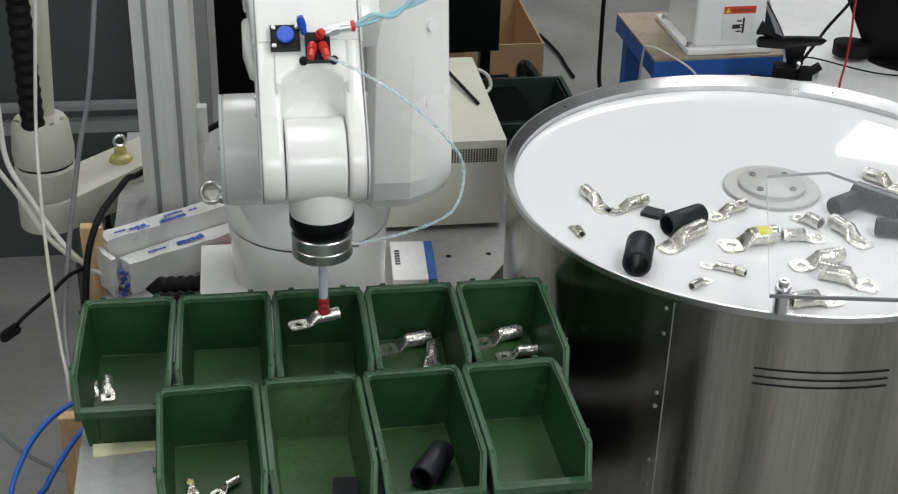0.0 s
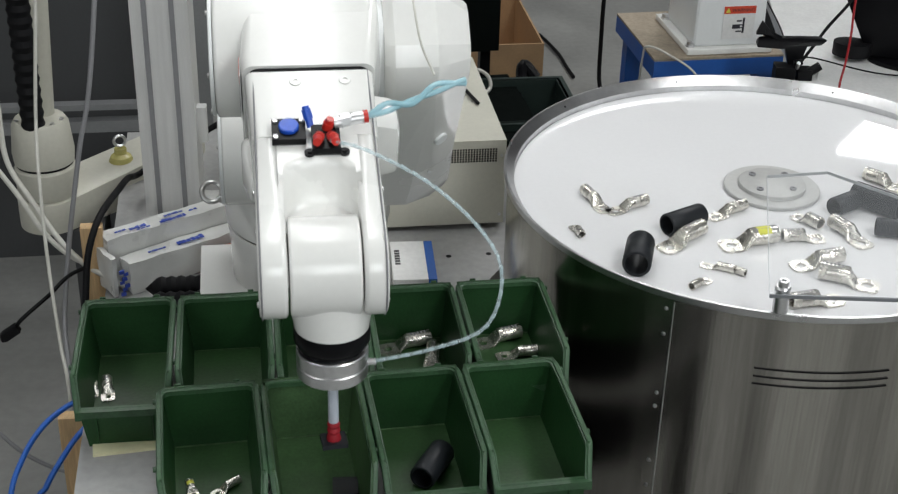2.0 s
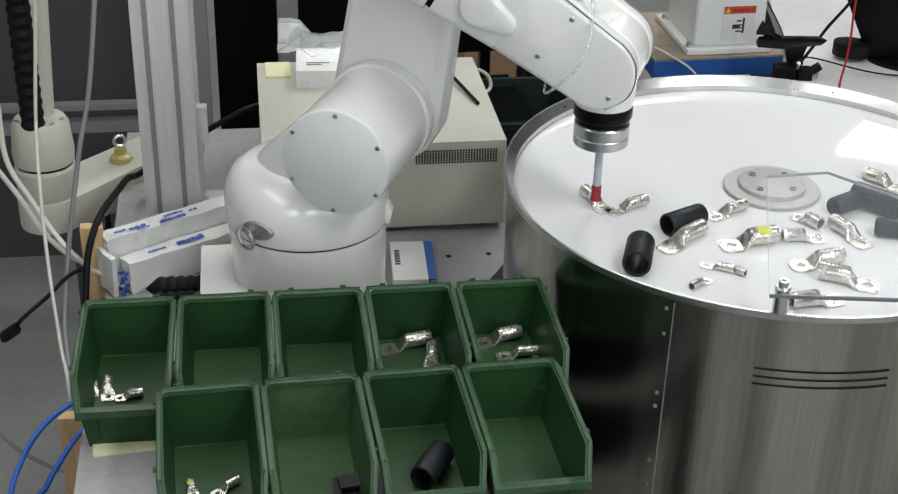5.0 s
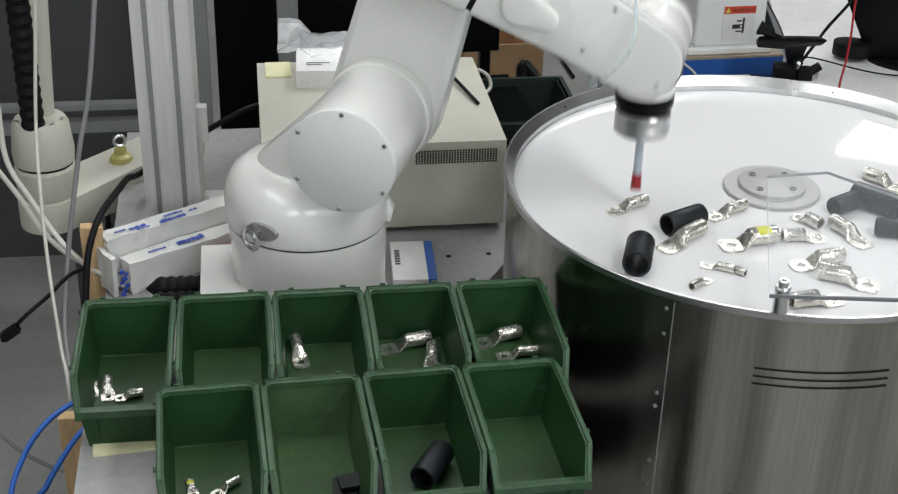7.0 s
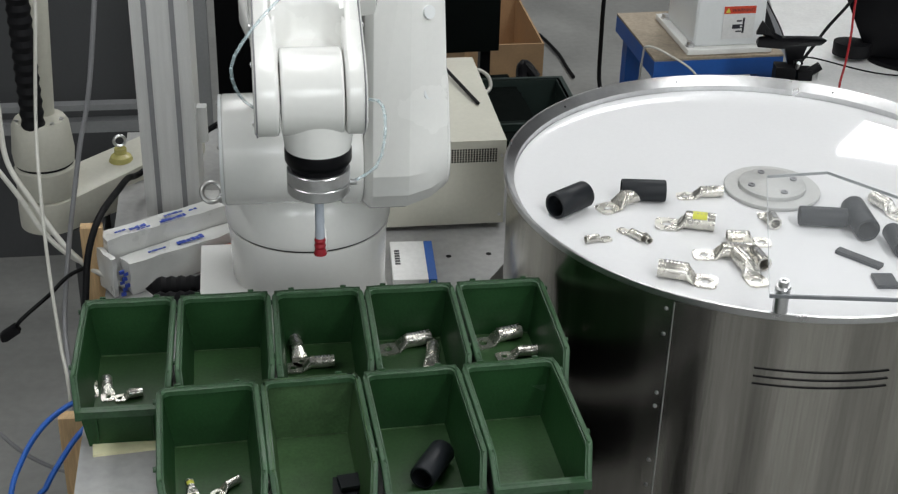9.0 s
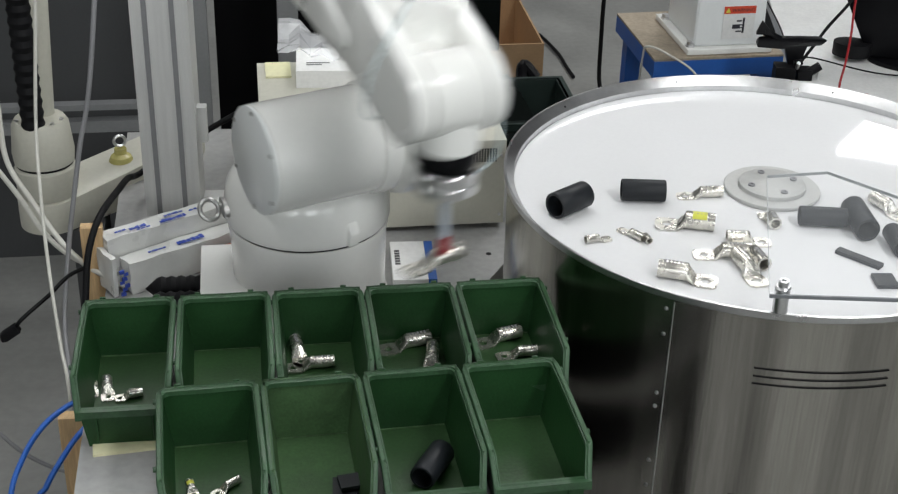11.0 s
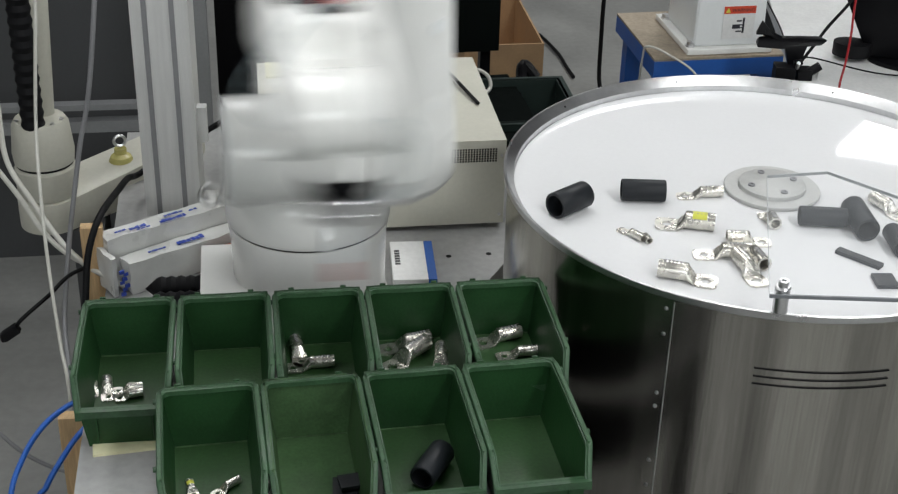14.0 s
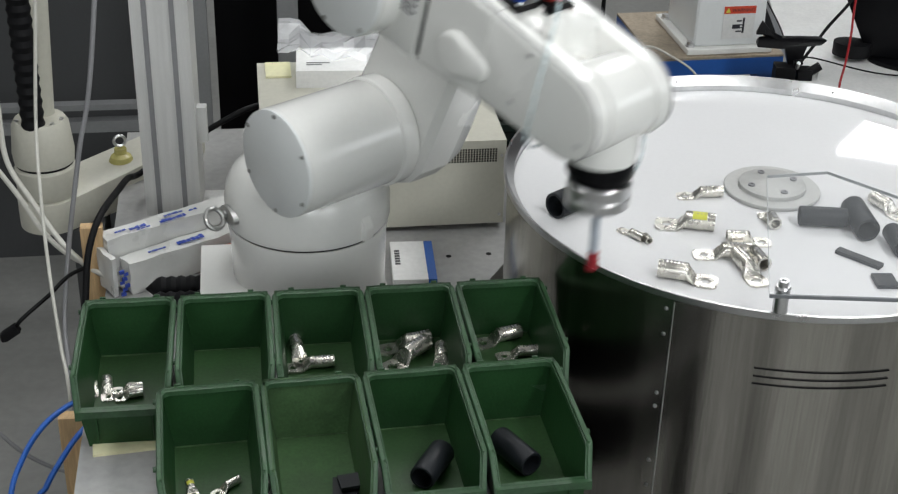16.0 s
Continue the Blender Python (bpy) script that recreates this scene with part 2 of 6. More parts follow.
def spline(pts, per=8):
    """Catmull-Rom through the points."""
    p = [Vector(q) for q in pts]
    p = [p[0] * 2 - p[1]] + p + [p[-1] * 2 - p[-2]]
    out = []
    for i in range(1, len(p) - 2):
        for k in range(per):
            t = k / per
            out.append(0.5 * (2 * p[i] + (p[i + 1] - p[i - 1]) * t + (2 * p[i - 1] - 5 * p[i] + 4 * p[i + 1] - p[i + 2]) * t * t + (3 * p[i] - p[i - 1] - 3 * p[i + 1] + p[i + 2]) * t ** 3))
    out.append(p[-2])
    return out


def hose(bm, pts, r, n=8, per=8):
    """A round cable swept along a smooth line."""
    path = spline(pts, per)
    rings, nrm = [], None
    for i, c in enumerate(path):
        tan = (path[min(i + 1, len(path) - 1)] - path[max(i - 1, 0)]).normalized()
        if nrm is None:
            nrm = tan.orthogonal().normalized()
        nrm = (nrm - tan * nrm.dot(tan)).normalized()
        bi = tan.cross(nrm)
        rings.append([bm.verts.new(c + (nrm * math.cos(2 * math.pi * k / n) + bi * math.sin(2 * math.pi * k / n)) * r) for k in range(n)])
    for a, b in zip(rings, rings[1:]):
        for k in range(n):
            bm.faces.new((a[k], a[(k + 1) % n], b[(k + 1) % n], b[k]))
    bm.faces.new(rings[0][::-1])
    bm.faces.new(rings[-1])


def cable(name, pts, r, material, label, category="cable", group=""):
    bm = bm_new()
    c = Vector(pts[0])
    hose(bm, [Vector(p) - c for p in pts], r)
    ob = part(name, bm, material, None, smooth=60)
    ob.matrix_world = Matrix.Translation(c)
    return tagged(ob, label, category, group)


def simple(name, bm, material, m, label, category, group="", kind="", **kw):
    ob = part(name, bm, material, None, **kw)
    ob.matrix_world = m
    return tagged(ob, label, category, group, kind)


def bars(parent, name, m, rows, material, label):
    """Unreadable print: small flat bars (x, y, w, h) lifted 0.4 mm."""
    bm = bm_new()
    for x, y, w, h in rows:
        box(bm, (x, y, 0), (x + w, y + h, 0.0004))
    ob = part(name, bm, material, parent, label, smooth=0)
    ob.matrix_local = m
    return ob


# ---- setting ----
TABLE_Z, PLINTH_Z, RIM_Z, DISC_Z = 0.745, 0.845, 0.950, 0.996


def build_setting():
    bm = bm_new()
    box(bm, (-5, -4, -0.1), (7, 7, 0))
    simple("floor", bm, CONCRETE, Matrix(), "grey resin factory floor with scuffs", "floor", kind="structure", smooth=0)
    bm = bm_new()
    box(bm, (-5, -4, 4.6), (7, 7, 4.7))
    simple("ceiling", bm, CEILING, Matrix(), "pale hall ceiling", "ceiling", kind="structure", smooth=0)
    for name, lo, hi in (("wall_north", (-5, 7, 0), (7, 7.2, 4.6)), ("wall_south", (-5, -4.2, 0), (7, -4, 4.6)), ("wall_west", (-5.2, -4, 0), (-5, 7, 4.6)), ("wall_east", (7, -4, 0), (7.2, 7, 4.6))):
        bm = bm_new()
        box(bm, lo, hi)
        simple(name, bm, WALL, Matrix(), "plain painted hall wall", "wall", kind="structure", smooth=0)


build_setting()

# ---- tables and stands ----


def build_robot_table():
    t = thing("work_table", pose(0, 0, 0), "grey laminate work table under the robot", "table")
    bm = bm_new()
    prism(bm, [(-0.012, -0.62, 0.705), (0.60, -0.62, 0.705), (0.60, 0.28, 0.705), (0.655, 0.36, 0.705), (0.70, 0.43, 0.705), (0.745, 0.48, 0.705), (0.745, 1.02, 0.705), (-0.012, 1.02, 0.705)], (0, 0, 0.04))
    part("tabletop", bm, TABLE_GREY, t, smooth=0, bevel=0.003)
    for x, y in ((0.03, -0.57), (0.55, -0.57), (0.03, 0.97), (0.70, 0.97)):
        bm = bm_new()
        box(bm, (x - 0.03, y - 0.03, 0), (x + 0.03, y + 0.03, 0.705))
        part("leg", bm, DARK_METAL, t, smooth=0, bevel=0.004)
    bm = bm_new()
    box(bm, (0.01, -0.60, 0.62), (0.58, -0.57, 0.705))
    box(bm, (0.01, -0.57, 0.62), (0.04, 0.99, 0.705))
    part("apron", bm, DARK_METAL, t, smooth=0)
    # unseen panel added under the table to put dark into the drum's reflection
    bm = bm_new()
    box(bm, (0.575, -0.53, 0.57), (0.590, 0.27, 0.704))
    part("side_panel", bm, DARK_METAL, t, "unseen dark panel added to darken the drum's reflection", smooth=0)
    for x, y in ((0.658, 0.435), (0.585, 0.433)):
        bm = bm_new()
        lathe(bm, [(0, 0.7448), (0.005, 0.7448), (0.005, 0.7456), (0, 0.7456)], 14, Matrix.Translation((x, y, 0)))
        part("bolt_hole", bm, BLACK, t)
    p = thing("bin_platform", pose(0, 0, TABLE_Z), "low grey platform on the table that carries the green bins", "platform")
    bm = bm_new()
    box(bm, (0.004, -0.60, 0.09), (0.615, 0.0, 0.10))
    part("top_plate", bm, TABLE_GREY, p, smooth=0, bevel=0.002)
    for y in (-0.55, -0.05):
        bm = bm_new()
        box(bm, (0.02, y - 0.02, 0), (0.59, y + 0.02, 0.09))
        part("bearer", bm, ALU, p, smooth=0, bevel=0.002)
    # unseen strip below the bins, added so the drum reflects dark there
    bm = bm_new()
    box(bm, (0.600, -0.585, 0.001), (0.608, -0.012, 0.0895))
    part("skirt", bm, DARK_METAL, p, "added unseen dark strip that darkens the drum's reflection", smooth=0)
    bm = bm_new()
    box(bm, (0, 0, 0), (0.11, 0.05, 0.004))
    simple("wooden_strip", bm, NOTE, pose(0.022, -0.225, PLINTH_Z, 0, 0, 5), "thin pale wooden strip under the green bins", "strip", smooth=0, bevel=0.001)


build_robot_table()

# ---- green storage bins ----
BIN_PITCH, BIN_D, BIN_H = 0.13166, 0.213, 0.1045


def make_bin():
    """One open-fronted picking bin; origin at its back left foot, depth towards -y."""
    t = thing("storage_bin", Matrix(), "empty dark green plastic picking bin with open front", "bin", "green picking bins")
    w, h, d, k, th = BIN_PITCH - 0.0012, BIN_H, BIN_D, 0.013, 0.003
    prof = [(0, h), (-0.188, h), (-0.205, 0.072), (-d + 0.004, 0.062), (-d + 0.012, 0.0), (-0.006, 0.0)]
    for sx in (0, 1):
        bm = bm_new()
        pts = [((k * (1 - z / h) + 0.004) if sx == 0 else (w - k * (1 - z / h) - 0.004), y, z) for y, z in prof]
        prism(bm, pts, (th if sx == 0 else -th, 0, 0))
        part("side_wall", bm, GREEN, t, smooth=0, bevel=0.0006, segments=1)
    bm = bm_new()
    prism(bm, [(0.004, 0, h), (w - 0.004, 0, h), (w - k - 0.004, -0.006, 0), (k + 0.004, -0.006, 0)], (0, -th, 0))
    part("back_wall", bm, GREEN, t, smooth=0)
    bm = bm_new()
    prism(bm, [(k + 0.003, -0.006, 0.011), (w - k - 0.003, -0.006, 0.011), (w - k - 0.003, -d + 0.012, 0.011), (k + 0.003, -d + 0.012, 0.011)], (0, 0, 0.004))
    for y in (-0.03, -0.11, -0.19):
        box(bm, (k + 0.01, y - 0.002, 0), (w - k - 0.01, y + 0.002, 0.011))
    part("base", bm, GREEN_FLOOR, t, "scuffed bin floor painted lighter for light from above", smooth=0)
    bm = bm_new()
    box(bm, (k + 0.006, -0.0100, 0.0148), (w - k - 0.006, -0.0080, 0.0160))
    part("worn_crease", bm, GREEN_WEAR, t, "pale worn crease along the floor", smooth=0)
    bm = bm_new()
    zl = 0.064
    prism(bm, [(0.004 + k * (1 - zl / h), -d + 0.004, zl), (w - 0.004 - k * (1 - zl / h), -d + 0.004, zl), (w - k - 0.004, -d + 0.012, 0), (k + 0.004, -d + 0.012, 0)], (0, th, 0))
    part("front_wall", bm, GREEN, t, smooth=0)
    # rolled lip over the front wall, with the label rail below it
    bm = bm_new()
    box(bm, (0.006, -d - 0.002, zl - 0.010), (w - 0.006, -d + 0.010, zl))
    part("front_lip", bm, GREEN_RIM, t, smooth=0, bevel=0.0015)
    # rolled rim in one U round sides and back, with a stepped inner edge; it drops to the open front
    half, rc = 0.0043, 0.013
    line = [(0.0088, -d - 0.001, 0.060, -1, 0), (0.0082, -0.207, 0.070, -1, 0), (0.0052, -0.191, h - 0.004, -1, 0), (0.0045, -0.186, h, -1, 0), (0.0045, -0.090, h + 0.0008, -1, 0), (0.0045, -0.002 - rc, h, -1, 0)]
    line += [(0.0045 + rc - rc * math.cos(a), -0.002 - rc + rc * math.sin(a), h, -math.cos(a), math.sin(a)) for a in (radians(22.5 * q) for q in range(1, 4))]
    line += [(0.0045 + rc, -0.002, h, 0, 1), (w / 2, -0.002, h - 0.0006, 0, 1)]
    line += [(w - x, y, z, -nx, ny) for x, y, z, nx, ny in reversed(line[:-1])]
    section = [(half, -0.0095), (half, -0.0015), (half * 0.7, 0.0), (-half * 0.25, 0.0), (-half * 0.45, -0.0022), (-half, -0.0030), (-half, -0.0095)]
    bm = bm_new()
    rows = [[bm.verts.new((x + nx * o, y + ny * o, z + dz)) for o, dz in section] for x, y, z, nx, ny in line]
    for p, q in zip(rows, rows[1:]):
        for i in range(len(section)):
            j = (i + 1) % len(section)
            bm.faces.new((p[i], p[j], q[j], q[i]))
    bm.faces.new(rows[0])
    bm.faces.new(rows[-1][::-1])
    part("rim", bm, GREEN_RIM, t, "paler rolled rim", smooth=40)
    for x in (0.0005, w - 0.0005):
        for y in (-0.022, -0.160):
            bm = bm_new()
            lathe(bm, [(0, -0.004), (0.0035, -0.004), (0.0035, 0.003), (0.0025, 0.004), (0, 0.004)], 10, pose(x, y, h - 0.006, 0, 90, 0))
            part("pivot_knob", bm, GREEN_RIM, t)
    for x in (0.028, w - 0.028):
        bm = bm_new()
        box(bm, (x - 0.004, 0.0015, h - 0.014), (x + 0.004, 0.0042, h + 0.0016))
        part("hanging_hook", bm, GREEN_RIM, t, smooth=0, bevel=0.0012)
    for x in (0.030, w - 0.030):
        bm = bm_new()
        box(bm, (x - 0.0012, -d + 0.0035, 0.010), (x + 0.0012, -d + 0.0085, zl - 0.011))
        part("front_rib", bm, GREEN, t, smooth=0)
    return t


BIN_ROWS = [("back", i) for i in range(5)] + [("front", i) for i in range(4)]


def bin_pose(row, i):
    if row == "back":
        return pose(i * BIN_PITCH, 0, PLINTH_Z, 0, 0, (-0.3, 0.2, 0, -0.2, 0.4)[i])
    a = radians(2.14)
    return pose(0.1095 + i * BIN_PITCH * math.cos(a), -0.2275 + i * BIN_PITCH * math.sin(a), PLINTH_Z, 0, 0, 2.14 + (0.3, -0.2, 0.1, 0)[i])


def build_bins():
    first = make_bin()
    first.matrix_world = bin_pose("back", 0)
    tagged(first, "dark green plastic picking bin holding a few small lugs")
    labels = {("back", 1): "empty dark green plastic picking bin with open front", ("back", 2): "dark green picking bin that receives medium cable lugs", ("back", 3): "dark green picking bin with large tinned cable lugs", ("back", 4): "dark green picking bin with two flat tinned lugs", ("front", 0): "dark green picking bin with a yellow-marked small lug", ("front", 1): "faded dusty green picking bin with black rubber pads", ("front", 2): "dark green picking bin with a black sleeve", ("front", 3): "dark green picking bin, empty until a black sleeve drops in"}
    for row, i in BIN_ROWS[1:]:
        c = copy_thing(first, bin_pose(row, i))
        tagged(c, labels[(row, i)])
        if (row, i) == ("front", 1):
            for piece in c.children:
                if piece.active_material in (GREEN, GREEN_FLOOR):
                    piece.data = piece.data.copy()
                    piece.data.materials[0] = GREEN_FADED


build_bins()

# ---- rotary feeder ----
DISC_C = Vector((1.0513, 0.1564, 0))


def build_feeder():
    t = thing("rotary_feeder", pose(DISC_C.x, DISC_C.y, 0), "large round brushed steel rotary feeder drum", "feeder")
    # rolled shell: the sheet's lapped end stands a little proud at the seam and settles into the round
    a0 = radians(233.2)
    bm = bm_new()
    n = 240
    rings = []
    for z, inner in ((0.0, 0), (0.25, 0), (0.5, 0), (0.75, 0), (1.0085, 0), (1.0085, 2), (0.90, 2)):
        ring = []
        for k in range(n):
            u = radians(359.8) * k / (n - 1)
            r = 0.4120 if inner else 0.413 + 0.0055 * math.exp(-u / 0.13)
            ring.append(bm.verts.new((r * math.cos(a0 + u), r * math.sin(a0 + u), z)))
        rings.append(ring)
    for p, q in zip(rings, rings[1:]):
        for k in range(n):
            bm.faces.new((p[k], p[(k + 1) % n], q[(k + 1) % n], q[k]))
    part("drum_shell", bm, STEEL, t, smooth=40)
    bm = bm_new()
    lathe(bm, [(0.4040, 0.985), (0.4040, 1.0060), (0.4150, 1.0190), (0.4165, 1.0205), (0.4195, 1.0205), (0.4205, 1.0195), (0.4205, 1.0110), (0.4195, 1.0100), (0.4115, 1.0100), (0.4115, 0.985), (0.4040, 0.985)], 160)
    part("rim", bm, RIM_STEEL, t, "polished turned steel rim", smooth=25)
    # lapped seam with rivets
    bm = bm_new()
    rod(bm, 0.0010, (0.4186 * math.cos(a0), 0.4186 * math.sin(a0), 0.02), (0.4186 * math.cos(a0), 0.4186 * math.sin(a0), 1.006), 10)
    part("seam", bm, RIM_STEEL, t, "bright cut edge of the lapped sheet", smooth=0)
    ar = a0 - radians(1.7)
    for z in (0.990, 0.949, 0.851, 0.828, 0.733, 0.688, 0.60, 0.50, 0.40):
        bm = bm_new()
        lathe(bm, [(0.0032, 0), (0.003, 0.001), (0.0018, 0.0017), (0, 0.002)], 10, Matrix.Translation((0.4132 * math.cos(ar), 0.4132 * math.sin(ar), z)) @ Matrix.Rotation(ar, 4, "Z") @ Matrix.Rotation(radians(90), 4, "Y"))
        part("rivet", bm, RIM_STEEL, t)
    # three dark slots cut round the front
    for z in (0.927, 0.914, 0.902, 0.708):
        bm = bm_new()
        n, a, b = 26, radians(249.3 if z > 0.8 else 248), radians(275)
        for k in range(n):
            p, q = a + (b - a) * k / n, a + (b - a) * (k + 1) / n
            prism(bm, [(0.412 * math.cos(p), 0.412 * math.sin(p), z), (0.4144 * math.cos(p), 0.4144 * math.sin(p), z), (0.4144 * math.cos(q), 0.4144 * math.sin(q), z), (0.412 * math.cos(q), 0.412 * math.sin(q), z)], (0, 0, 0.0022))
        part("vent_slot", bm, BLACK, t, "thin dark slot in the drum", smooth=0)
    # clear cover sheet on a post at the rim
    outline = [(-0.146, -0.400), (0.020, -0.427), (0.200, -0.400), (0.250, -0.250), (0.142, -0.146), (0.067, -0.055), (-0.031, -0.060)]
    bm = bm_new()
    prism(bm, [(x, y, 1.048) for x, y in outline], (0, 0, 0.004))
    g = part("cover_sheet", bm, ACRYLIC, t, "clear acrylic cover sheet over the disc", smooth=0)
    g.visible_shadow = False
    for k, (a, b) in enumerate(zip(outline, outline[1:] + outline[:1])):
        bm = bm_new()
        d = Vector((b[1] - a[1], a[0] - b[0])).normalized() * (0.003 if k == 0 else 0.0005)
        prism(bm, [(a[0], a[1], 1.0475), (b[0], b[1], 1.0475), (b[0] + d.x, b[1] + d.y, 1.0475), (a[0] + d.x, a[1] + d.y, 1.0475)], (0, 0, 0.005))
        part("sheet_edge", bm, ACRYLIC_EDGE if k == 0 else ACRYLIC_SIDE, g, "dark cut edge of the sheet", smooth=0)
    px, py = -0.1255, -0.392
    bm = bm_new()
    lathe(bm, [(0.0, 1.021), (0.0105, 1.021), (0.0105, 1.056), (0.0085, 1.058), (0, 1.058)], 20, Matrix.Translation((px, py, 0)))
    p = part("sheet_post", bm, MACHINED, t, "turned aluminium post with a cap screw")
    bm = bm_new()
    lathe(bm, [(0.0, 1.058), (0.007, 1.058), (0.007, 1.066), (0.006, 1.067), (0.0035, 1.067), (0.0035, 1.062), (0, 1.062)], 16, Matrix.Translation((px, py, 0)))
    part("cap_screw", bm, MACHINED, p)
    for a in (55, 95, 130):
        bm = bm_new()
        ca, sa = math.cos(radians(a)), math.sin(radians(a))
        rod(bm, 0.0016, (0.4130 * ca, 0.4130 * sa, 1.0110), (0.4082 * ca, 0.4082 * sa, 1.0130), 8)
        part("rim_screw", bm, BLACK, t)
    # the turning disc
    d = thing("feeder_disc", pose(DISC_C.x, DISC_C.y, DISC_Z), "glossy white rotating feeder disc in the drum", "disc")
    bm = bm_new()
    lathe(bm, [(0, -0.012), (0.4032, -0.012), (0.4032, 0.0), (0.06, 0.0), (0, 0.0)], 160)
    part("plate", bm, DISC_WHITE, d, smooth=30)
    bm = bm_new()
    lathe(bm, [(0.0, 0.0005), (0.074, 0.0005), (0.075, 0.002), (0.075, 0.006), (0.074, 0.007), (0, 0.007)], 64)
    h = part("hub_flange", bm, HUB_GREY, d, "grey nylon hub flange", smooth=40)
    h.location.x = 0.004
    bm = bm_new()
    lathe(bm, [(0.0, 0.007), (0.052, 0.007), (0.052, 0.013), (0.0505, 0.014), (0, 0.014)], 48)
    part("hub_cap", bm, HUB_GREY, h, smooth=40)
    for k in range(4):
        a = radians(40 + 90 * k)
        bm = bm_new()
        lathe(bm, [(0, 0.014), (0.0055, 0.014), (0.0055, 0.0165), (0.003, 0.0165), (0.003, 0.015), (0, 0.015)], 14, Matrix.Translation((0.037 * math.cos(a), 0.037 * math.sin(a), 0)))
        part("hub_bolt", bm, CABLE_GREY, h, "small dark steel bolt")
    return d


FEEDER_DISC = build_feeder()

# ---- six-axis robot arm ----
ROBOT = Vector((0.3315, 0.3176, TABLE_Z))
J2_X, J2_Z, L_UP, L_FORE, WRIST_TIP = 0.102, 0.328, 0.365, 0.370, 0.236


def screws(parent, centre, r, n, m, size=0.0035, phase=0.0):
    for k in range(n):
        a = 2 * math.pi * k / n + phase
        bm = bm_new()
        lathe(bm, [(0, 0), (size, 0), (size, 0.0022), (size * 0.7, 0.003), (size * 0.45, 0.003), (size * 0.45, 0.0015), (0, 0.0015)], 12, m @ Matrix.Translation((r * math.cos(a), r * math.sin(a), 0)))
        part("screw", bm, ZINC, parent, "small steel cap screw")


HOSE_LINKS, HOSE_COUNT = [], 32


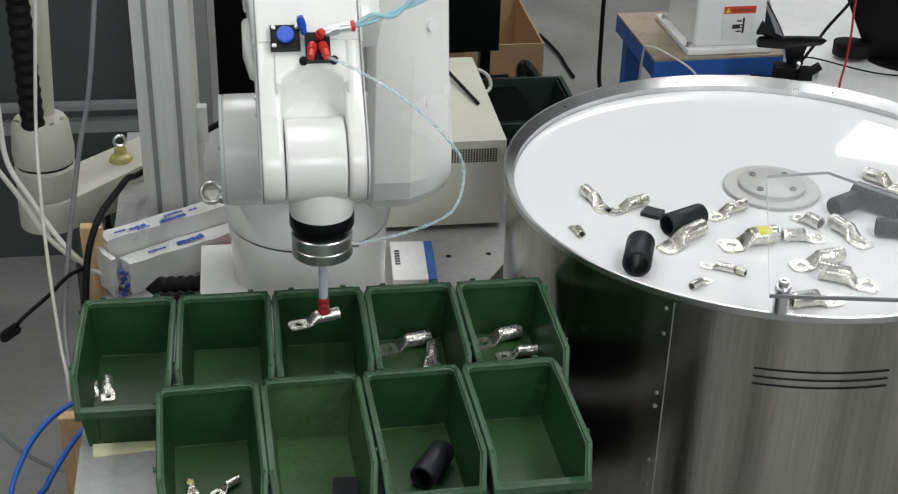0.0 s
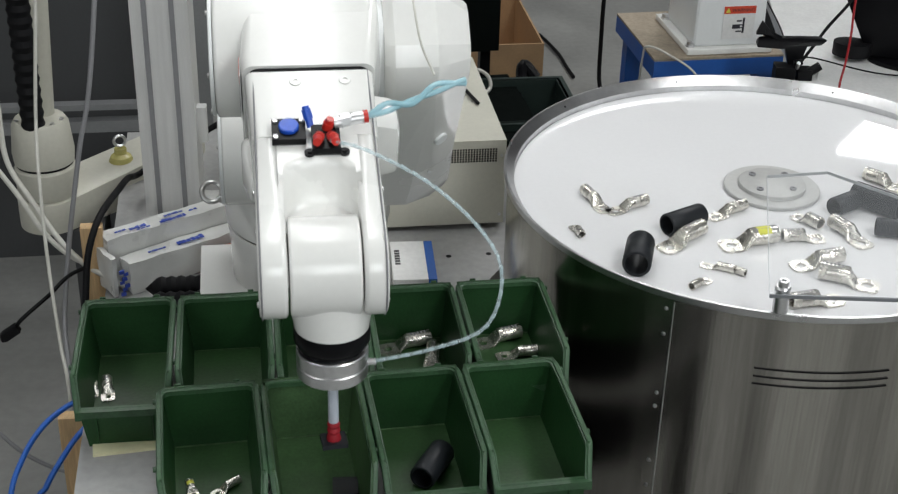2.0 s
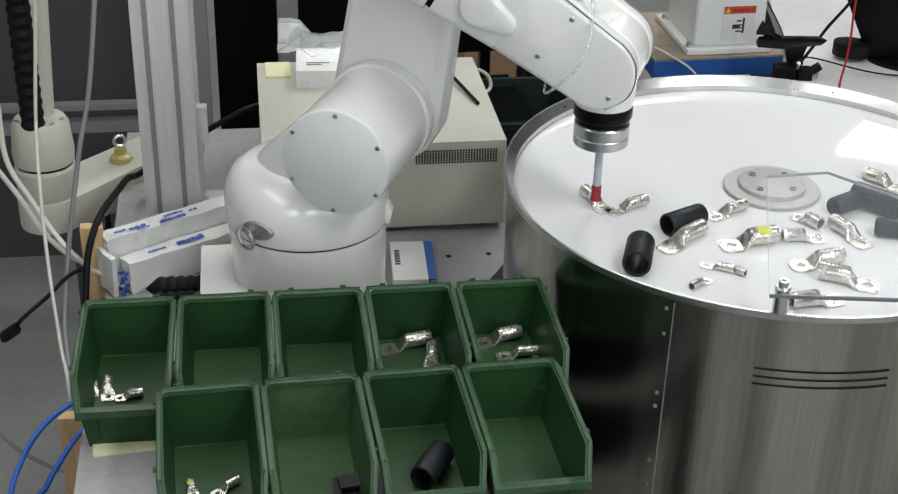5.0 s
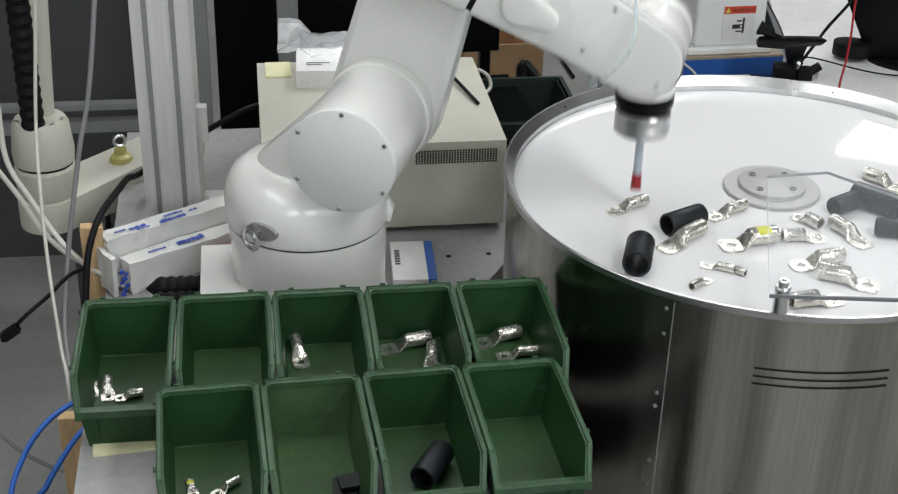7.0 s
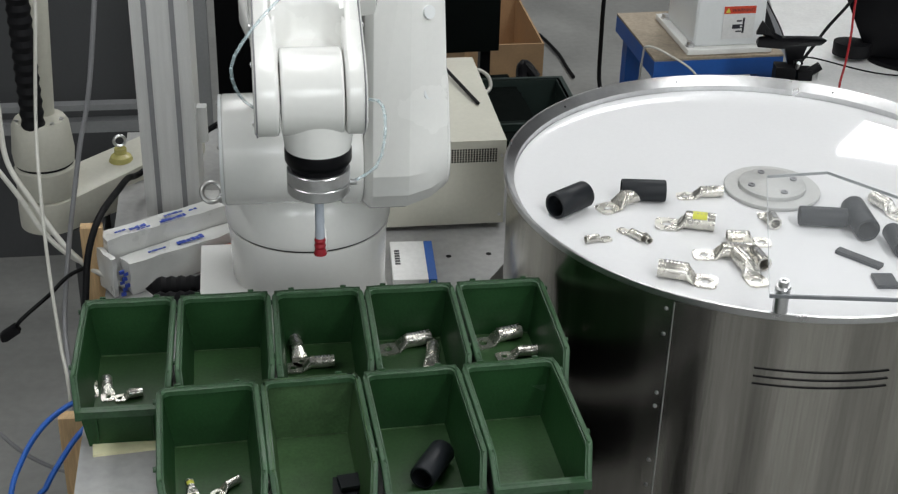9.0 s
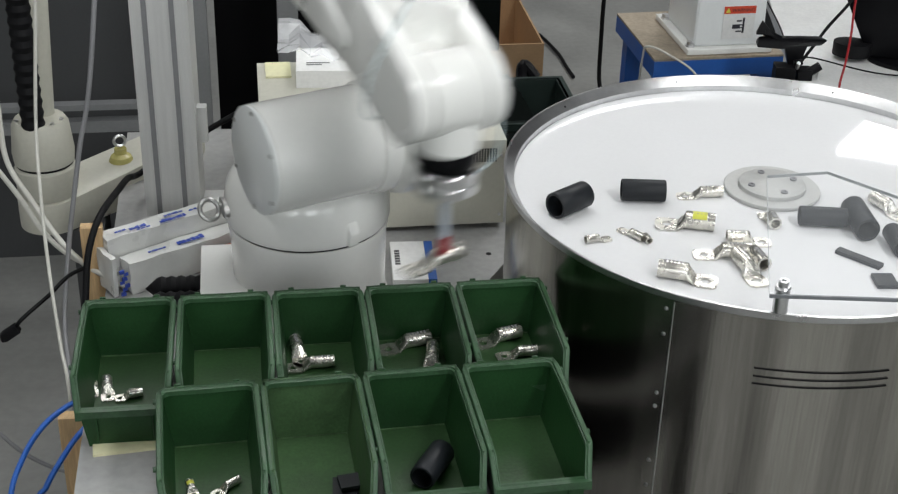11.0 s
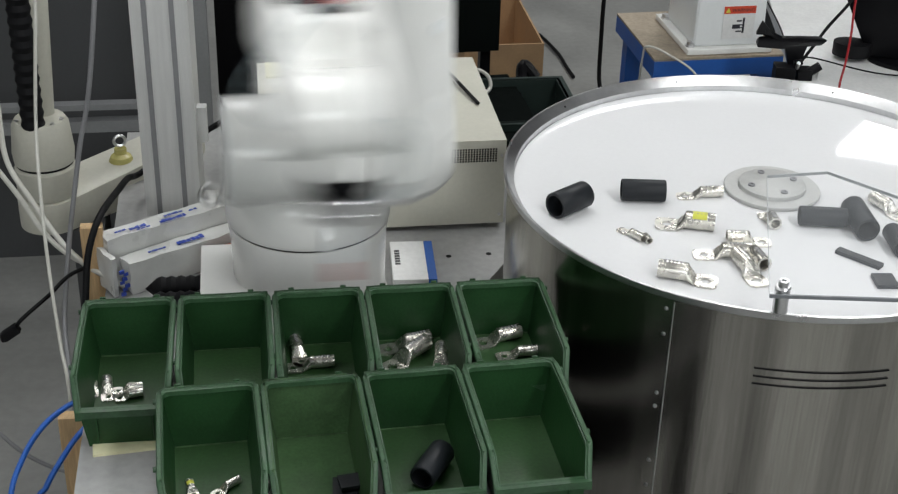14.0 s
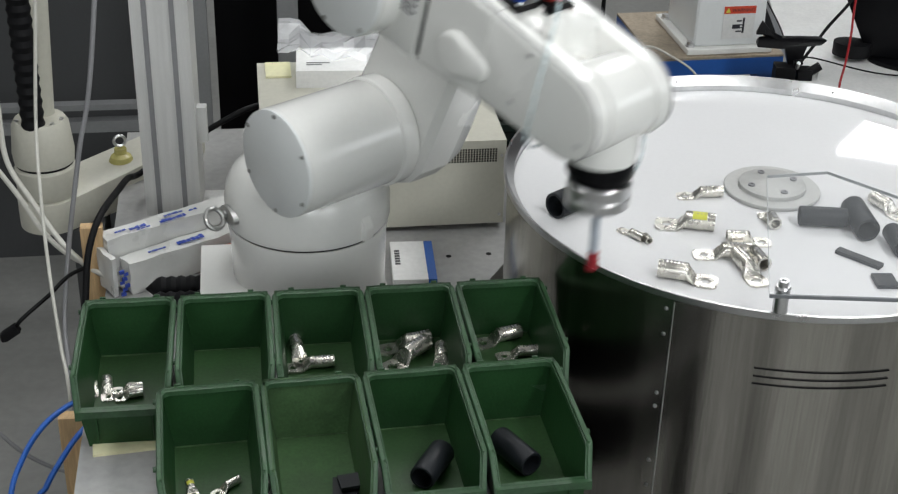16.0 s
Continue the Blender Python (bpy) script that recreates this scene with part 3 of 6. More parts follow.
def build_robot():
    t = thing("industrial_robot", Matrix.Translation(ROBOT), "white enamelled six-axis industrial robot arm with suction tool", "robot")
    # fixed foot
    bm = bm_new()
    lathe(bm, [(0, 0), (0.132, 0), (0.132, 0.014), (0.127, 0.022), (0.1265, 0.05), (0.1285, 0.135), (0.131, 0.150), (0.131, 0.157), (0, 0.157)], 72)
    base = part("base", bm, ENAMEL, t, smooth=35)
    bm = bm_new()
    box(bm, (-0.180, -0.085, 0.0), (-0.06, 0.085, 0.062))
    part("connector_box", bm, ENAMEL, base, "cream connector box behind the base", smooth=30, bevel=0.008)
    bm = bm_new()
    lathe(bm, [(0, 0.157), (0.1285, 0.157), (0.1285, 0.1615), (0, 0.1615)], 72)
    part("seam_ring", bm, BLACK, base, "black gap round the turning joint")
    # turning shoulder
    tur = part("shoulder", turret_mesh(), ENAMEL, t, smooth=40)
    bm = bm_new()
    lathe(bm, [(0, 0), (0.0835, 0), (0.0835, 0.004), (0.082, 0.005), (0, 0.005)], 64, pose(J2_X, -0.1285, J2_Z, 90))
    part("motor_cover", bm, ENAMEL_PALE, tur, "flat round pale grey motor cover", smooth=40)
    screws(tur, None, 0.0775, 6, pose(J2_X, -0.1330, J2_Z, 90), phase=radians(28))
    # eye bolt on a cast pad, and a stop lug
    m = Matrix.Rotation(radians(-102), 4, "Z") @ Matrix.Translation((0.128, 0, 0.190))
    bm = bm_new()
    hull(bm, [m @ Vector((x, y, z)) for x in (-0.02, 0.0125) for y, z in ((0.028 * math.cos(a), 0.014 * math.sin(a)) for a in np.linspace(0, 6.28, 20))])
    pad = part("lifting_pad", bm, ZINC, tur, "grey metal lifting pad", bevel=0.001)
    bm = bm_new()
    rod(bm, 0.006, m @ Vector((0.0, -0.006, 0)), m @ Vector((0.016, -0.006, 0)), 12)
    ringm = m @ pose(0.032, -0.006, -0.004, 35, 0, 20)
    n, R, r = 24, 0.0165, 0.0042
    vs = [[bm.verts.new(ringm @ Vector(((R + r * math.cos(v)) * math.cos(u), r * math.sin(v), (R + r * math.cos(v)) * math.sin(u)))) for v in np.linspace(0, 2 * math.pi, 8, endpoint=False)] for u in np.linspace(0, 2 * math.pi, n, endpoint=False)]
    for i in range(n):
        for j in range(8):
            bm.faces.new((vs[i][j], vs[(i + 1) % n][j], vs[(i + 1) % n][(j + 1) % 8], vs[i][(j + 1) % 8]))
    part("eye_bolt", bm, ZINC, pad, "steel eye bolt")
    m = Matrix.Rotation(radians(6), 4, "Z") @ Matrix.Translation((0.128, 0, 0.185))
    bm = bm_new()
    hull(bm, [m @ Vector(p) for p in ((-0.02, -0.012, -0.022), (0.012, -0.010, -0.022), (0.016, -0.009, 0.0), (0.0, -0.009, 0.028), (-0.02, -0.010, 0.03), (-0.02, 0.012, -0.022), (0.012, 0.010, -0.022), (0.016, 0.009, 0.0), (0.0, 0.009, 0.028), (-0.02, 0.010, 0.03))])
    part("stop_lug", bm, ENAMEL, tur, smooth=40, bevel=0.003)
    # upper arm on the far side of the shoulder
    bm = bm_new()
    # cast beam with flat faces and broad chamfers
    beam = []
    for cz, r, y0, y1 in ((0.0, 0.094, 0.078, 0.206), (L_UP, 0.080, 0.085, 0.196)):
        for rr, y in ((r - 0.012, y0), (r, y0 + 0.012), (r, y0 + 0.066), (r - 0.012, y1 - 0.026), (r - 0.030, y1)):
            beam += [(rr * math.copysign(abs(math.cos(a)) ** (0.5 if cz else 1.0), math.cos(a)), y, cz + 1.06 * rr * math.sin(a)) for a in (2 * math.pi * (k + 0.5) / 16 for k in range(16))]
    hull(bm, beam)
    up = part("upper_arm", bm, ENAMEL, t, smooth=18, bevel=0.005)
    # raised oval cover over the shoulder joint
    bm = bm_new()
    hull(bm, soft_ring_y(0.0, -0.004, 0.060, 0.198, 0.2105, 0.004) + soft_ring_y(-0.004, 0.080, 0.046, 0.197, 0.2095, 0.004))
    part("side_cover", bm, ENAMEL, up, smooth=40)
    for z in (0.10, 0.22):
        bm = bm_new()
        rod(bm, 0.010, (0.055, 0.16, z), (0.078, 0.175, z + 0.004), 16)
        part("cable_boss", bm, ENAMEL_PALE, up)
    screws(up, None, 0.050, 4, pose(0.0, 0.2095, 0.0, -90), 0.0030, 0.6)
    # rear forearm housing at the elbow
    bm = bm_new()
    hull(bm, soft_ring_y(0, 0, 0.084, -0.124, 0.07, 0.006))
    hull(bm, soft_ring_y(0, 0.0, 0.080, -0.086, 0.080, 0.012) + rrect(0.0790, 0.074, 0.014, 0.118, y0=-0.011) + rrect(0.0810, 0.077, 0.014, 0.099, y0=-0.011))
    fore = part("forearm", bm, ENAMEL, t, smooth=40)
    bm = bm_new()
    lathe(bm, [(0, 0), (0.0815, 0), (0.0815, 0.004), (0.080, 0.005), (0, 0.005)], 56, pose(0, -0.1245, 0, 90))
    part("elbow_cover", bm, ENAMEL_PALE, fore, "flat round pale grey elbow cover", smooth=40)
    screws(fore, None, 0.076, 6, pose(0, -0.1295, 0, 90), phase=0.3)
    bm = bm_new()
    hull(bm, soft_ring_y(0, 0, 0.07, 0.075, 0.092, 0.004))
    part("elbow_ring", bm, ENAMEL_PALE, fore, smooth=40)
    bm = bm_new()
    hull(bm, rrect(0.0715, 0.0700, 0.012, 0.117, y0=-0.011) + rrect(0.0715, 0.0700, 0.012, 0.1275, y0=-0.011))
    part("joint_seam", bm, BLACK, fore, "black joint gap across the forearm", smooth=40)
    # front forearm with two cheeks
    bm = bm_new()
    hull(bm, rrect(0.0755, 0.072, 0.010, 0.1265, y0=-0.011) + rrect(0.0720, 0.0655, 0.012, 0.230, y0=-0.009))
    # scooped hollow that opens towards the wrist
    nx, ny = 22, 16
    grid = []
    for i in range(nx + 1):
        row = []
        for j in range(ny + 1):
            x, y = 0.222 + 0.115 * i / nx, -0.0535 + 0.092 * j / ny
            x0 = 0.262 + 0.036 * (abs(y + 0.0075) / 0.046) ** 3
            q = max(0.0, min(1.0, (x - x0) / 0.034))
            row.append(bm.verts.new((x, y, 0.0652 - 0.047 * q * q * (3 - 2 * q))))
        grid.append(row)
    for i in range(nx):
        for j in range(ny):
            bm.faces.new((grid[i][j], grid[i + 1][j], grid[i + 1][j + 1], grid[i][j + 1]))
    hull(bm, [(x, y, z) for x in (0.20, 0.305) for y in (-0.0485, 0.0345) for z in (-0.062 if x < 0.3 else -0.052, -0.01)])
    for s in (-1, 1):
        ye = 0.0800 if s < 0 else 0.0610
        y0, y1 = sorted((s * (0.0480 if s < 0 else 0.0340), s * ye))
        hull(bm, soft_ring_y(L_FORE, 0, 0.056, y0, y1, 0.006, 36) + [(0.205, y, z) for y in (y0 if s > 0 else y0 + 0.006, y1 - 0.006 if s > 0 else y1) for z in (-0.0655, 0.0655)] + [(0.205, s * ye, z) for z in (-0.055, 0.055)])
    front = part("forearm_shell", bm, ENAMEL, fore, smooth=35)
    for s in (-1, 1):
        bm = bm_new()
        ye = 0.0800 if s < 0 else 0.0610
        path = [(x, s * (ye - 0.0033), z) for x, z in ((0.125, 0.0705), (0.16, 0.069), (0.215, 0.0668), (0.30, 0.0605), (0.36, 0.0568), (0.385, 0.0545), (0.410, 0.041), (0.424, 0.015), (0.425, -0.01), (0.41, -0.04))]
        hose(bm, path, 0.0011, 6, 5)
        part("cover_seam", bm, CABLE_GREY, fore, "thin grey cover seam", smooth=60)
        for x, z in ((0.135, 0.045), (0.29, -0.03), (0.30, 0.045), (0.405, -0.02)):
            bm = bm_new()
            lathe(bm, [(0, 0), (0.0035, 0), (0.0035, 0.002), (0, 0.003)], 10, pose(x, s * (ye - 0.0003), z, -90 * s))
            part("screw", bm, MACHINED, fore, "small steel cap screw")
    bm = bm_new()
    hull(bm, [(x, y, z) for x in (0.132, 0.192) for y, z in ((0.045, -0.050), (0.045, 0.046), (0.094, -0.042), (0.094, 0.034))])
    part("wrist_motor_bulge", bm, ENAMEL, fore, smooth=40, bevel=0.014)
    for y in (-0.028, 0.030):
        bm = bm_new()
        lathe(bm, [(0, 0), (0.007, 0), (0.0065, 0.0012), (0.003, 0.0014), (0.003, 0.0004), (0, 0.0004)], 16, pose(0.144, y, 0.0712, 0, 3, 0))
        part("cover_plug", bm, ENAMEL, fore)
    bm = bm_new()
    hull(bm, soft_ring_y(0.185, -0.02, 0.030, -0.094, -0.06, 0.008) + soft_ring_y(0.225, -0.02, 0.018, -0.087, -0.06, 0.006))
    part("side_bulge", bm, ENAMEL, fore, smooth=40)
    build_valves(fore)
    # warning label on the housing's flank
    lm = pose(0.0985, -0.0918, 0.022, 90, 0, 0)
    bm = bm_new()
    box(bm, (-0.017, -0.035, 0), (0.017, 0.035, 0.0012))
    lab = part("warning_label", bm, PAPER, fore, "white and red warning label", smooth=0)
    lab.matrix_local = lm
    bars(lab, "label_header", pose(0, 0, 0.0013), [(-0.017, 0.022, 0.034, 0.013)], LABEL_RED, "red label header")
    bars(lab, "label_print", pose(0, 0, 0.0013), [(-0.012, -0.004, 0.020, 0.006), (-0.004, 0.002, 0.006, 0.016), (0.004, -0.008, 0.010, 0.006)] + [(-0.014, -0.016 - 0.005 * k, 0.028 - 0.006 * (k % 2), 0.002) for k in range(4)], PRINT_DARK, "dark print")
    # wrist
    bm = bm_new()
    hull(bm, soft_ring_y(0, 0, 0.0555, -0.0460, 0.0320, 0.004, 40))
    lathe(bm, [(0, 0.0), (0.0455, 0.0), (0.0450, -0.060), (0.0425, -0.076), (0, -0.076)], 48)
    wr = part("wrist", bm, ENAMEL, t, smooth=35)
    bm = bm_new()
    lathe(bm, [(0, -0.076), (0.0425, -0.076), (0.0436, -0.079), (0.0436, -0.093), (0.0415, -0.097), (0.0360, -0.098), (0.0360, -0.106), (0, -0.106)], 48)
    part("wrist_collar", bm, BLACK_GLOSS, wr, "black rubber wrist collar")
    bm = bm_new()
    lathe(bm, [(0, -0.106), (0.0398, -0.106), (0.0412, -0.1075), (0.0412, -0.122), (0.0402, -0.123), (0.0402, -0.1245), (0.0412, -0.1255), (0.0412, -0.1385), (0.0398, -0.140), (0, -0.140)], 64)
    fl = part("tool_flange", bm, MACHINED, wr, "turned aluminium tool flange", smooth=25)
    bm = bm_new()
    rod(bm, 0.004, (0.0, 0.038, -0.130), (0.0, 0.050, -0.130), 12)
    part("air_port", bm, MACHINED, fl, "small air fitting")
    bm = bm_new()
    lathe(bm, [(0, -0.140), (0.0095, -0.140), (0.0095, -0.148), (0.0075, -0.150), (0, -0.150)], 20)
    part("lock_nut", bm, BLACK, wr)
    bm = bm_new()
    lathe(bm, [(0, -0.150), (0.0062, -0.150), (0.0062, -0.213), (0, -0.213)], 20)
    part("tool_tube", bm, TUBE_GREY, wr, "slim grey tool tube")
    bm = bm_new()
    lathe(bm, [(0, -0.211), (0.0066, -0.211), (0.0078, -0.215), (0.0066, -0.219), (0.0080, -0.223), (0.0068, -0.227), (0.0084, -0.233), (0.0088, -0.236), (0.005, -0.236), (0, -0.233)], 24)
    part("suction_cup", bm, RED_RUBBER, wr, "red silicone bellows suction cup")
    # clear air hose in short stiff links, from the valve block to the tool flange
    bm = bm_new()
    lathe(bm, [(0, -0.0105), (0.0015, -0.0102), (0.0023, -0.009), (0.0023, 0.009), (0.0015, 0.0102), (0, 0.0105)], 8)
    link = part("hose_link", bm, HOSE, t, "link of the clear air hose", smooth=60)
    HOSE_LINKS.append(link)
    for k in range(HOSE_COUNT - 1):
        c = link.copy()
        scene.collection.objects.link(c)
        HOSE_LINKS.append(c)
    return tur, up, fore, wr


def turret_mesh():
    bm = bm_new()
    lathe(bm, [(0, 0.1615), (0.132, 0.1615), (0.1345, 0.168), (0.1345, 0.200), (0.131, 0.222), (0.120, 0.243), (0.098, 0.258), (0.06, 0.266), (0, 0.268)], 72)
    # cast web from the dome up into the motor barrel
    dome = [(0.095 * math.cos(a), 0.082 * math.sin(a), 0.235) for a in np.linspace(0, 6.28, 24)] + [(0.075 * math.cos(a) - 0.005, 0.072 * math.sin(a), 0.262) for a in np.linspace(0, 6.28, 24)]
    hull(bm, dome + ring_y(J2_X, J2_Z, 0.079, -0.068) + ring_y(J2_X, J2_Z, 0.079, 0.062))
    hull(bm, soft_ring_y(J2_X, J2_Z, 0.0843, -0.1285, 0.05, 0.004, 56))
    hull(bm, soft_ring_y(J2_X, J2_Z, 0.0885, 0.045, 0.0775, 0.006, 56))
    return bm


def build_valves(fore):
    """Gauge, valve block and air fittings on the forearm's top cover."""
    z = 0.0665
    before = set(fore.children)
    bm = bm_new()
    box(bm, (0.178, -0.052, z), (0.212, -0.014, z + 0.009))
    g = part("pressure_switch", bm, BLACK_GLOSS, fore, "black square air connector plate", bevel=0.002)
    bm = bm_new()
    lathe(bm, [(0.0, 0), (0.0115, 0), (0.0115, 0.004), (0.010, 0.005), (0, 0.005)], 24, pose(0.193, -0.033, z + 0.009))
    part("blue_cap", bm, BLUE, g, "round blue cap")
    for x, y in ((0.182, -0.048), (0.208, -0.048), (0.182, -0.018)):
        bm = bm_new()
        lathe(bm, [(0, 0), (0.003, 0), (0.003, 0.002), (0, 0.0025)], 10, pose(x, y, z + 0.009))
        part("screw", bm, MACHINED, g)
    bm = bm_new()
    box(bm, (0.190, -0.008, z), (0.230, 0.024, z + 0.010))
    v = part("valve_block", bm, BLACK_GLOSS, fore, "black valve block", bevel=0.003)
    for x, y, h, tip in ((0.196, 0.010, 0.018, (0, 0.002)), (0.208, 0.001, 0.017, (0.024, -0.002)), (0.208, 0.014, 0.017, (0.024, 0.002))):
        bm = bm_new()
        rod(bm, 0.0062, (x, y, z + 0.008), (x + tip[0] * 0.5, y + tip[1], z + h), 14)
        rod(bm, 0.0048, (x + tip[0] * 0.5, y + tip[1], z + h), (x + tip[0], y + tip[1] * 2, z + h + 0.005), 14)
        part("push_fitting", bm, RED, v, "red push-in air fitting")
    bm = bm_new()
    rod(bm, 0.0042, (0.190, -0.008, z + 0.006), (0.175, -0.0135, z + 0.025), 12)
    rod(bm, 0.0055, (0.184, -0.010, z + 0.013), (0.177, -0.013, z + 0.022), 12)
    part("blue_fitting", bm, BLUE, v, "blue angled air fitting")
    bm = bm_new()
    rod(bm, 0.0062, (0.192, 0.018, z + 0.012), (0.186, 0.052, z + 0.016), 18)
    rod(bm, 0.0085, (0.190, 0.026, z + 0.0135), (0.188, 0.036, z + 0.0145), 6)
    rod(bm, 0.0076, (0.1875, 0.038, z + 0.0148), (0.1865, 0.051, z + 0.0156), 18)
    f = part("steel_fitting", bm, MACHINED, v, "nickel air fitting")
    bm = bm_new()
    rod(bm, 0.0074, (0.186, 0.052, z + 0.016), (0.1855, 0.057, z + 0.0163), 14)
    part("red_collar", bm, RED, f)
    for x, y in ((0.226, -0.011), (0.226, 0.028)):
        bm = bm_new()
        lathe(bm, [(0, 0), (0.006, 0), (0.006, 0.003), (0.0028, 0.003), (0.0028, 0.005), (0, 0.005)], 14, pose(x, y, z - 0.001))
        part("mount_ear", bm, BLACK_GLOSS, v)
    for k in range(2):
        bm = bm_new()
        o = 0.006 * k
        hose(bm, [(0.1855, 0.057, z + 0.0163), (0.182 - o, 0.080, z + 0.02 + o), (0.172 + o, 0.108, z + 0.026), (0.164 - o, 0.135, z + 0.030 + o), (0.154, 0.160, z + 0.034), (0.150, 0.172, z + 0.036 - o)], 0.0034, 8, 6)
        part("bent_hose", bm, HOSE_BLUE, fore, "pale blue bent hose", smooth=60)
    bm = bm_new()
    hose(bm, [(0.168, 0.132, z + 0.030), (0.12, 0.118, z + 0.05), (0.04, 0.110, z + 0.11), (0.0, 0.108, z + 0.20)], 0.0016, 6, 6)
    part("cable_tie", bm, CABLE_WHITE, fore, "white cable tie strap", smooth=60)
    for ob in set(fore.children) - before:
        if not ob.name.startswith(("cable_tie",)):
            ob.location.x += 0.034
            ob.location.y -= 0.006


ROBOT_PARTS = build_robot()

# ---- lugs and sleeves ----


def lug_mesh(length, r, yellow=False):
    """Tinned tube lug: barrel towards +x, flat drilled tongue towards -x; rests on z=0."""
    bm = bm_new()
    L, n = length, 20
    tw, th = r * 1.34, r * 0.26
    # barrel, hollow
    m = pose(L * 0.03, 0, r, 0, 90, 0)
    lathe(bm, [(r * 0.74, L * 0.47), (r, L * 0.47), (r, 0), (r * 0.9, -L * 0.03)], n, m)
    lathe(bm, [(r * 0.74, L * 0.47), (r * 0.72, 0.02 * L)], n, m)
    # crimp transition
    a = [(L * 0.03, r * math.cos(u), r + r * math.sin(u)) for u in np.linspace(0, 2 * math.pi, n, endpoint=False)]
    b = [(-L * 0.13, tw * math.copysign(abs(math.cos(u)) ** 0.5, math.cos(u)), th * 0.55 + th * 0.5 * math.sin(u)) for u in np.linspace(0, 2 * math.pi, n, endpoint=False)]
    va, vb = [bm.verts.new(p) for p in a], [bm.verts.new(p) for p in b]
    mid = [bm.verts.new((Vector(p) * 0.45 + Vector(q) * 0.55)) for p, q in zip(a, b)]
    for u, v in ((va, mid), (mid, vb)):
        for k in range(n):
            bm.faces.new((u[k], u[(k + 1) % n], v[(k + 1) % n], v[k]))
    # tongue with a hole
    hx, hr = -L * 0.30, r * 0.58
    outer = []
    for k in range(24):
        u = 2 * math.pi * k / 24
        c, s = math.cos(u), math.sin(u)
        px, py = hx + (L * 0.20) * math.copysign(abs(c) ** 0.55, c), tw * math.copysign(abs(s) ** 0.5, s)
        outer.append((px if c < 0 else min(px, -L * 0.11), py))
    inner = [(hx + hr * math.cos(2 * math.pi * k / 24), hr * math.sin(2 * math.pi * k / 24)) for k in range(24)]
    ring = [[bm.verts.new((x, y, z)) for x, y in pts] for pts, z in ((outer, 0.0), (outer, th), (inner, th), (inner, 0.0))]
    for i in range(4):
        p, q = ring[i], ring[(i + 1) % 4]
        for k in range(24):
            bm.faces.new((p[k], p[(k + 1) % 24], q[(k + 1) % 24], q[k]))
    return bm


def make_lug(length, r, label, sticker=None, group="cable lugs"):
    ob = part("cable_lug", lug_mesh(length, r), TIN, None, smooth=35)
    tagged(ob, label, "lug", group)
    # stamped size marking on the barrel's crown
    if r > 0.007:
        bm = bm_new()
        for k in range(5):
            box(bm, (length * (0.12 + 0.065 * k), -r * 0.28, 2 * r * 0.985), (length * (0.155 + 0.065 * k), r * 0.28, 2 * r * 1.004))
        part("stamp", bm, CABLE_GREY, ob, "stamped marking", smooth=0)
    if sticker:
        bm = bm_new()
        rr = r * 1.03
        n = 10
        for k in range(n):
            u, v = radians(35 + 110 * k / n), radians(35 + 110 * (k + 1) / n)
            prism(bm, [(length * 0.12, r * 0.98 * math.cos(u), r + r * 0.98 * math.sin(u)), (length * 0.12, rr * math.cos(u), r + rr * math.sin(u)), (length * 0.12, rr * math.cos(v), r + rr * math.sin(v)), (length * 0.12, r * 0.98 * math.cos(v), r + r * 0.98 * math.sin(v))], (length * 0.24, 0, 0))
        part("sticker", bm, sticker, ob, "yellow sticker", smooth=0)
    return ob


def make_sleeve(length, r, label):
    bm = bm_new()
    m = pose(-length / 2, 0, r, 0, 90, 0)
    lathe(bm, [(r * 0.80, 0), (r * 0.80, length), (r * 0.95, length), (r, length - 0.0015), (r, 0.0015), (r * 0.95, 0), (r * 0.80, 0)], 32, m)
    ob = part("black_sleeve", bm, SLEEVE, None, smooth=40)
    return tagged(ob, label, "sleeve", "black sleeves")


def make_pad(w, d, label):
    bm = bm_new()
    box(bm, (-w / 2, -d / 2, 0), (w / 2, d / 2, 0.006))
    ob = part("rubber_pad", bm, SLEEVE, None, smooth=0, bevel=0.001)
    return tagged(ob, label, "pad", "black rubber pads")


TURN = -30.0
FLAT_LABEL = "tinned copper cable lug lying on the white disc"


def on_disc(x, y, yaw, z=0.0005):
    return pose(x, y, DISC_Z + z, 0, 0, yaw)


def disc_rows(a, b, t0=8.03, t1=8.55):
    """Ride with the turning disc from pose tuple a to b (x, y, yaw)."""
    rows = [(0.0, on_disc(*a))]
    pa, pb = Vector(a[:2]) - DISC_C.xy, Vector(b[:2]) - DISC_C.xy
    aa, ab = math.atan2(pa.y, pa.x), math.atan2(pb.y, pb.x)
    while ab - aa > math.pi:
        ab -= 2 * math.pi
    while ab - aa < -math.pi:
        ab += 2 * math.pi
    dyaw = (b[2] - a[2] + 180) % 360 - 180
    for k in range(9):
        s = k / 8
        e = s * s * (3 - 2 * s)
        r, an = pa.length + (pb.length - pa.length) * e, aa + (ab - aa) * e
        rows.append((t0 + (t1 - t0) * s, on_disc(DISC_C.x + r * math.cos(an), DISC_C.y + r * math.sin(an), a[2] + dyaw * e)))
    return rows


def turned(a):
    """Pose tuple after the disc's turn."""
    p = Matrix.Rotation(radians(TURN), 2) @ (Vector(a[:2]) - DISC_C.xy) + DISC_C.xy
    return (p.x, p.y, a[2] + TURN)


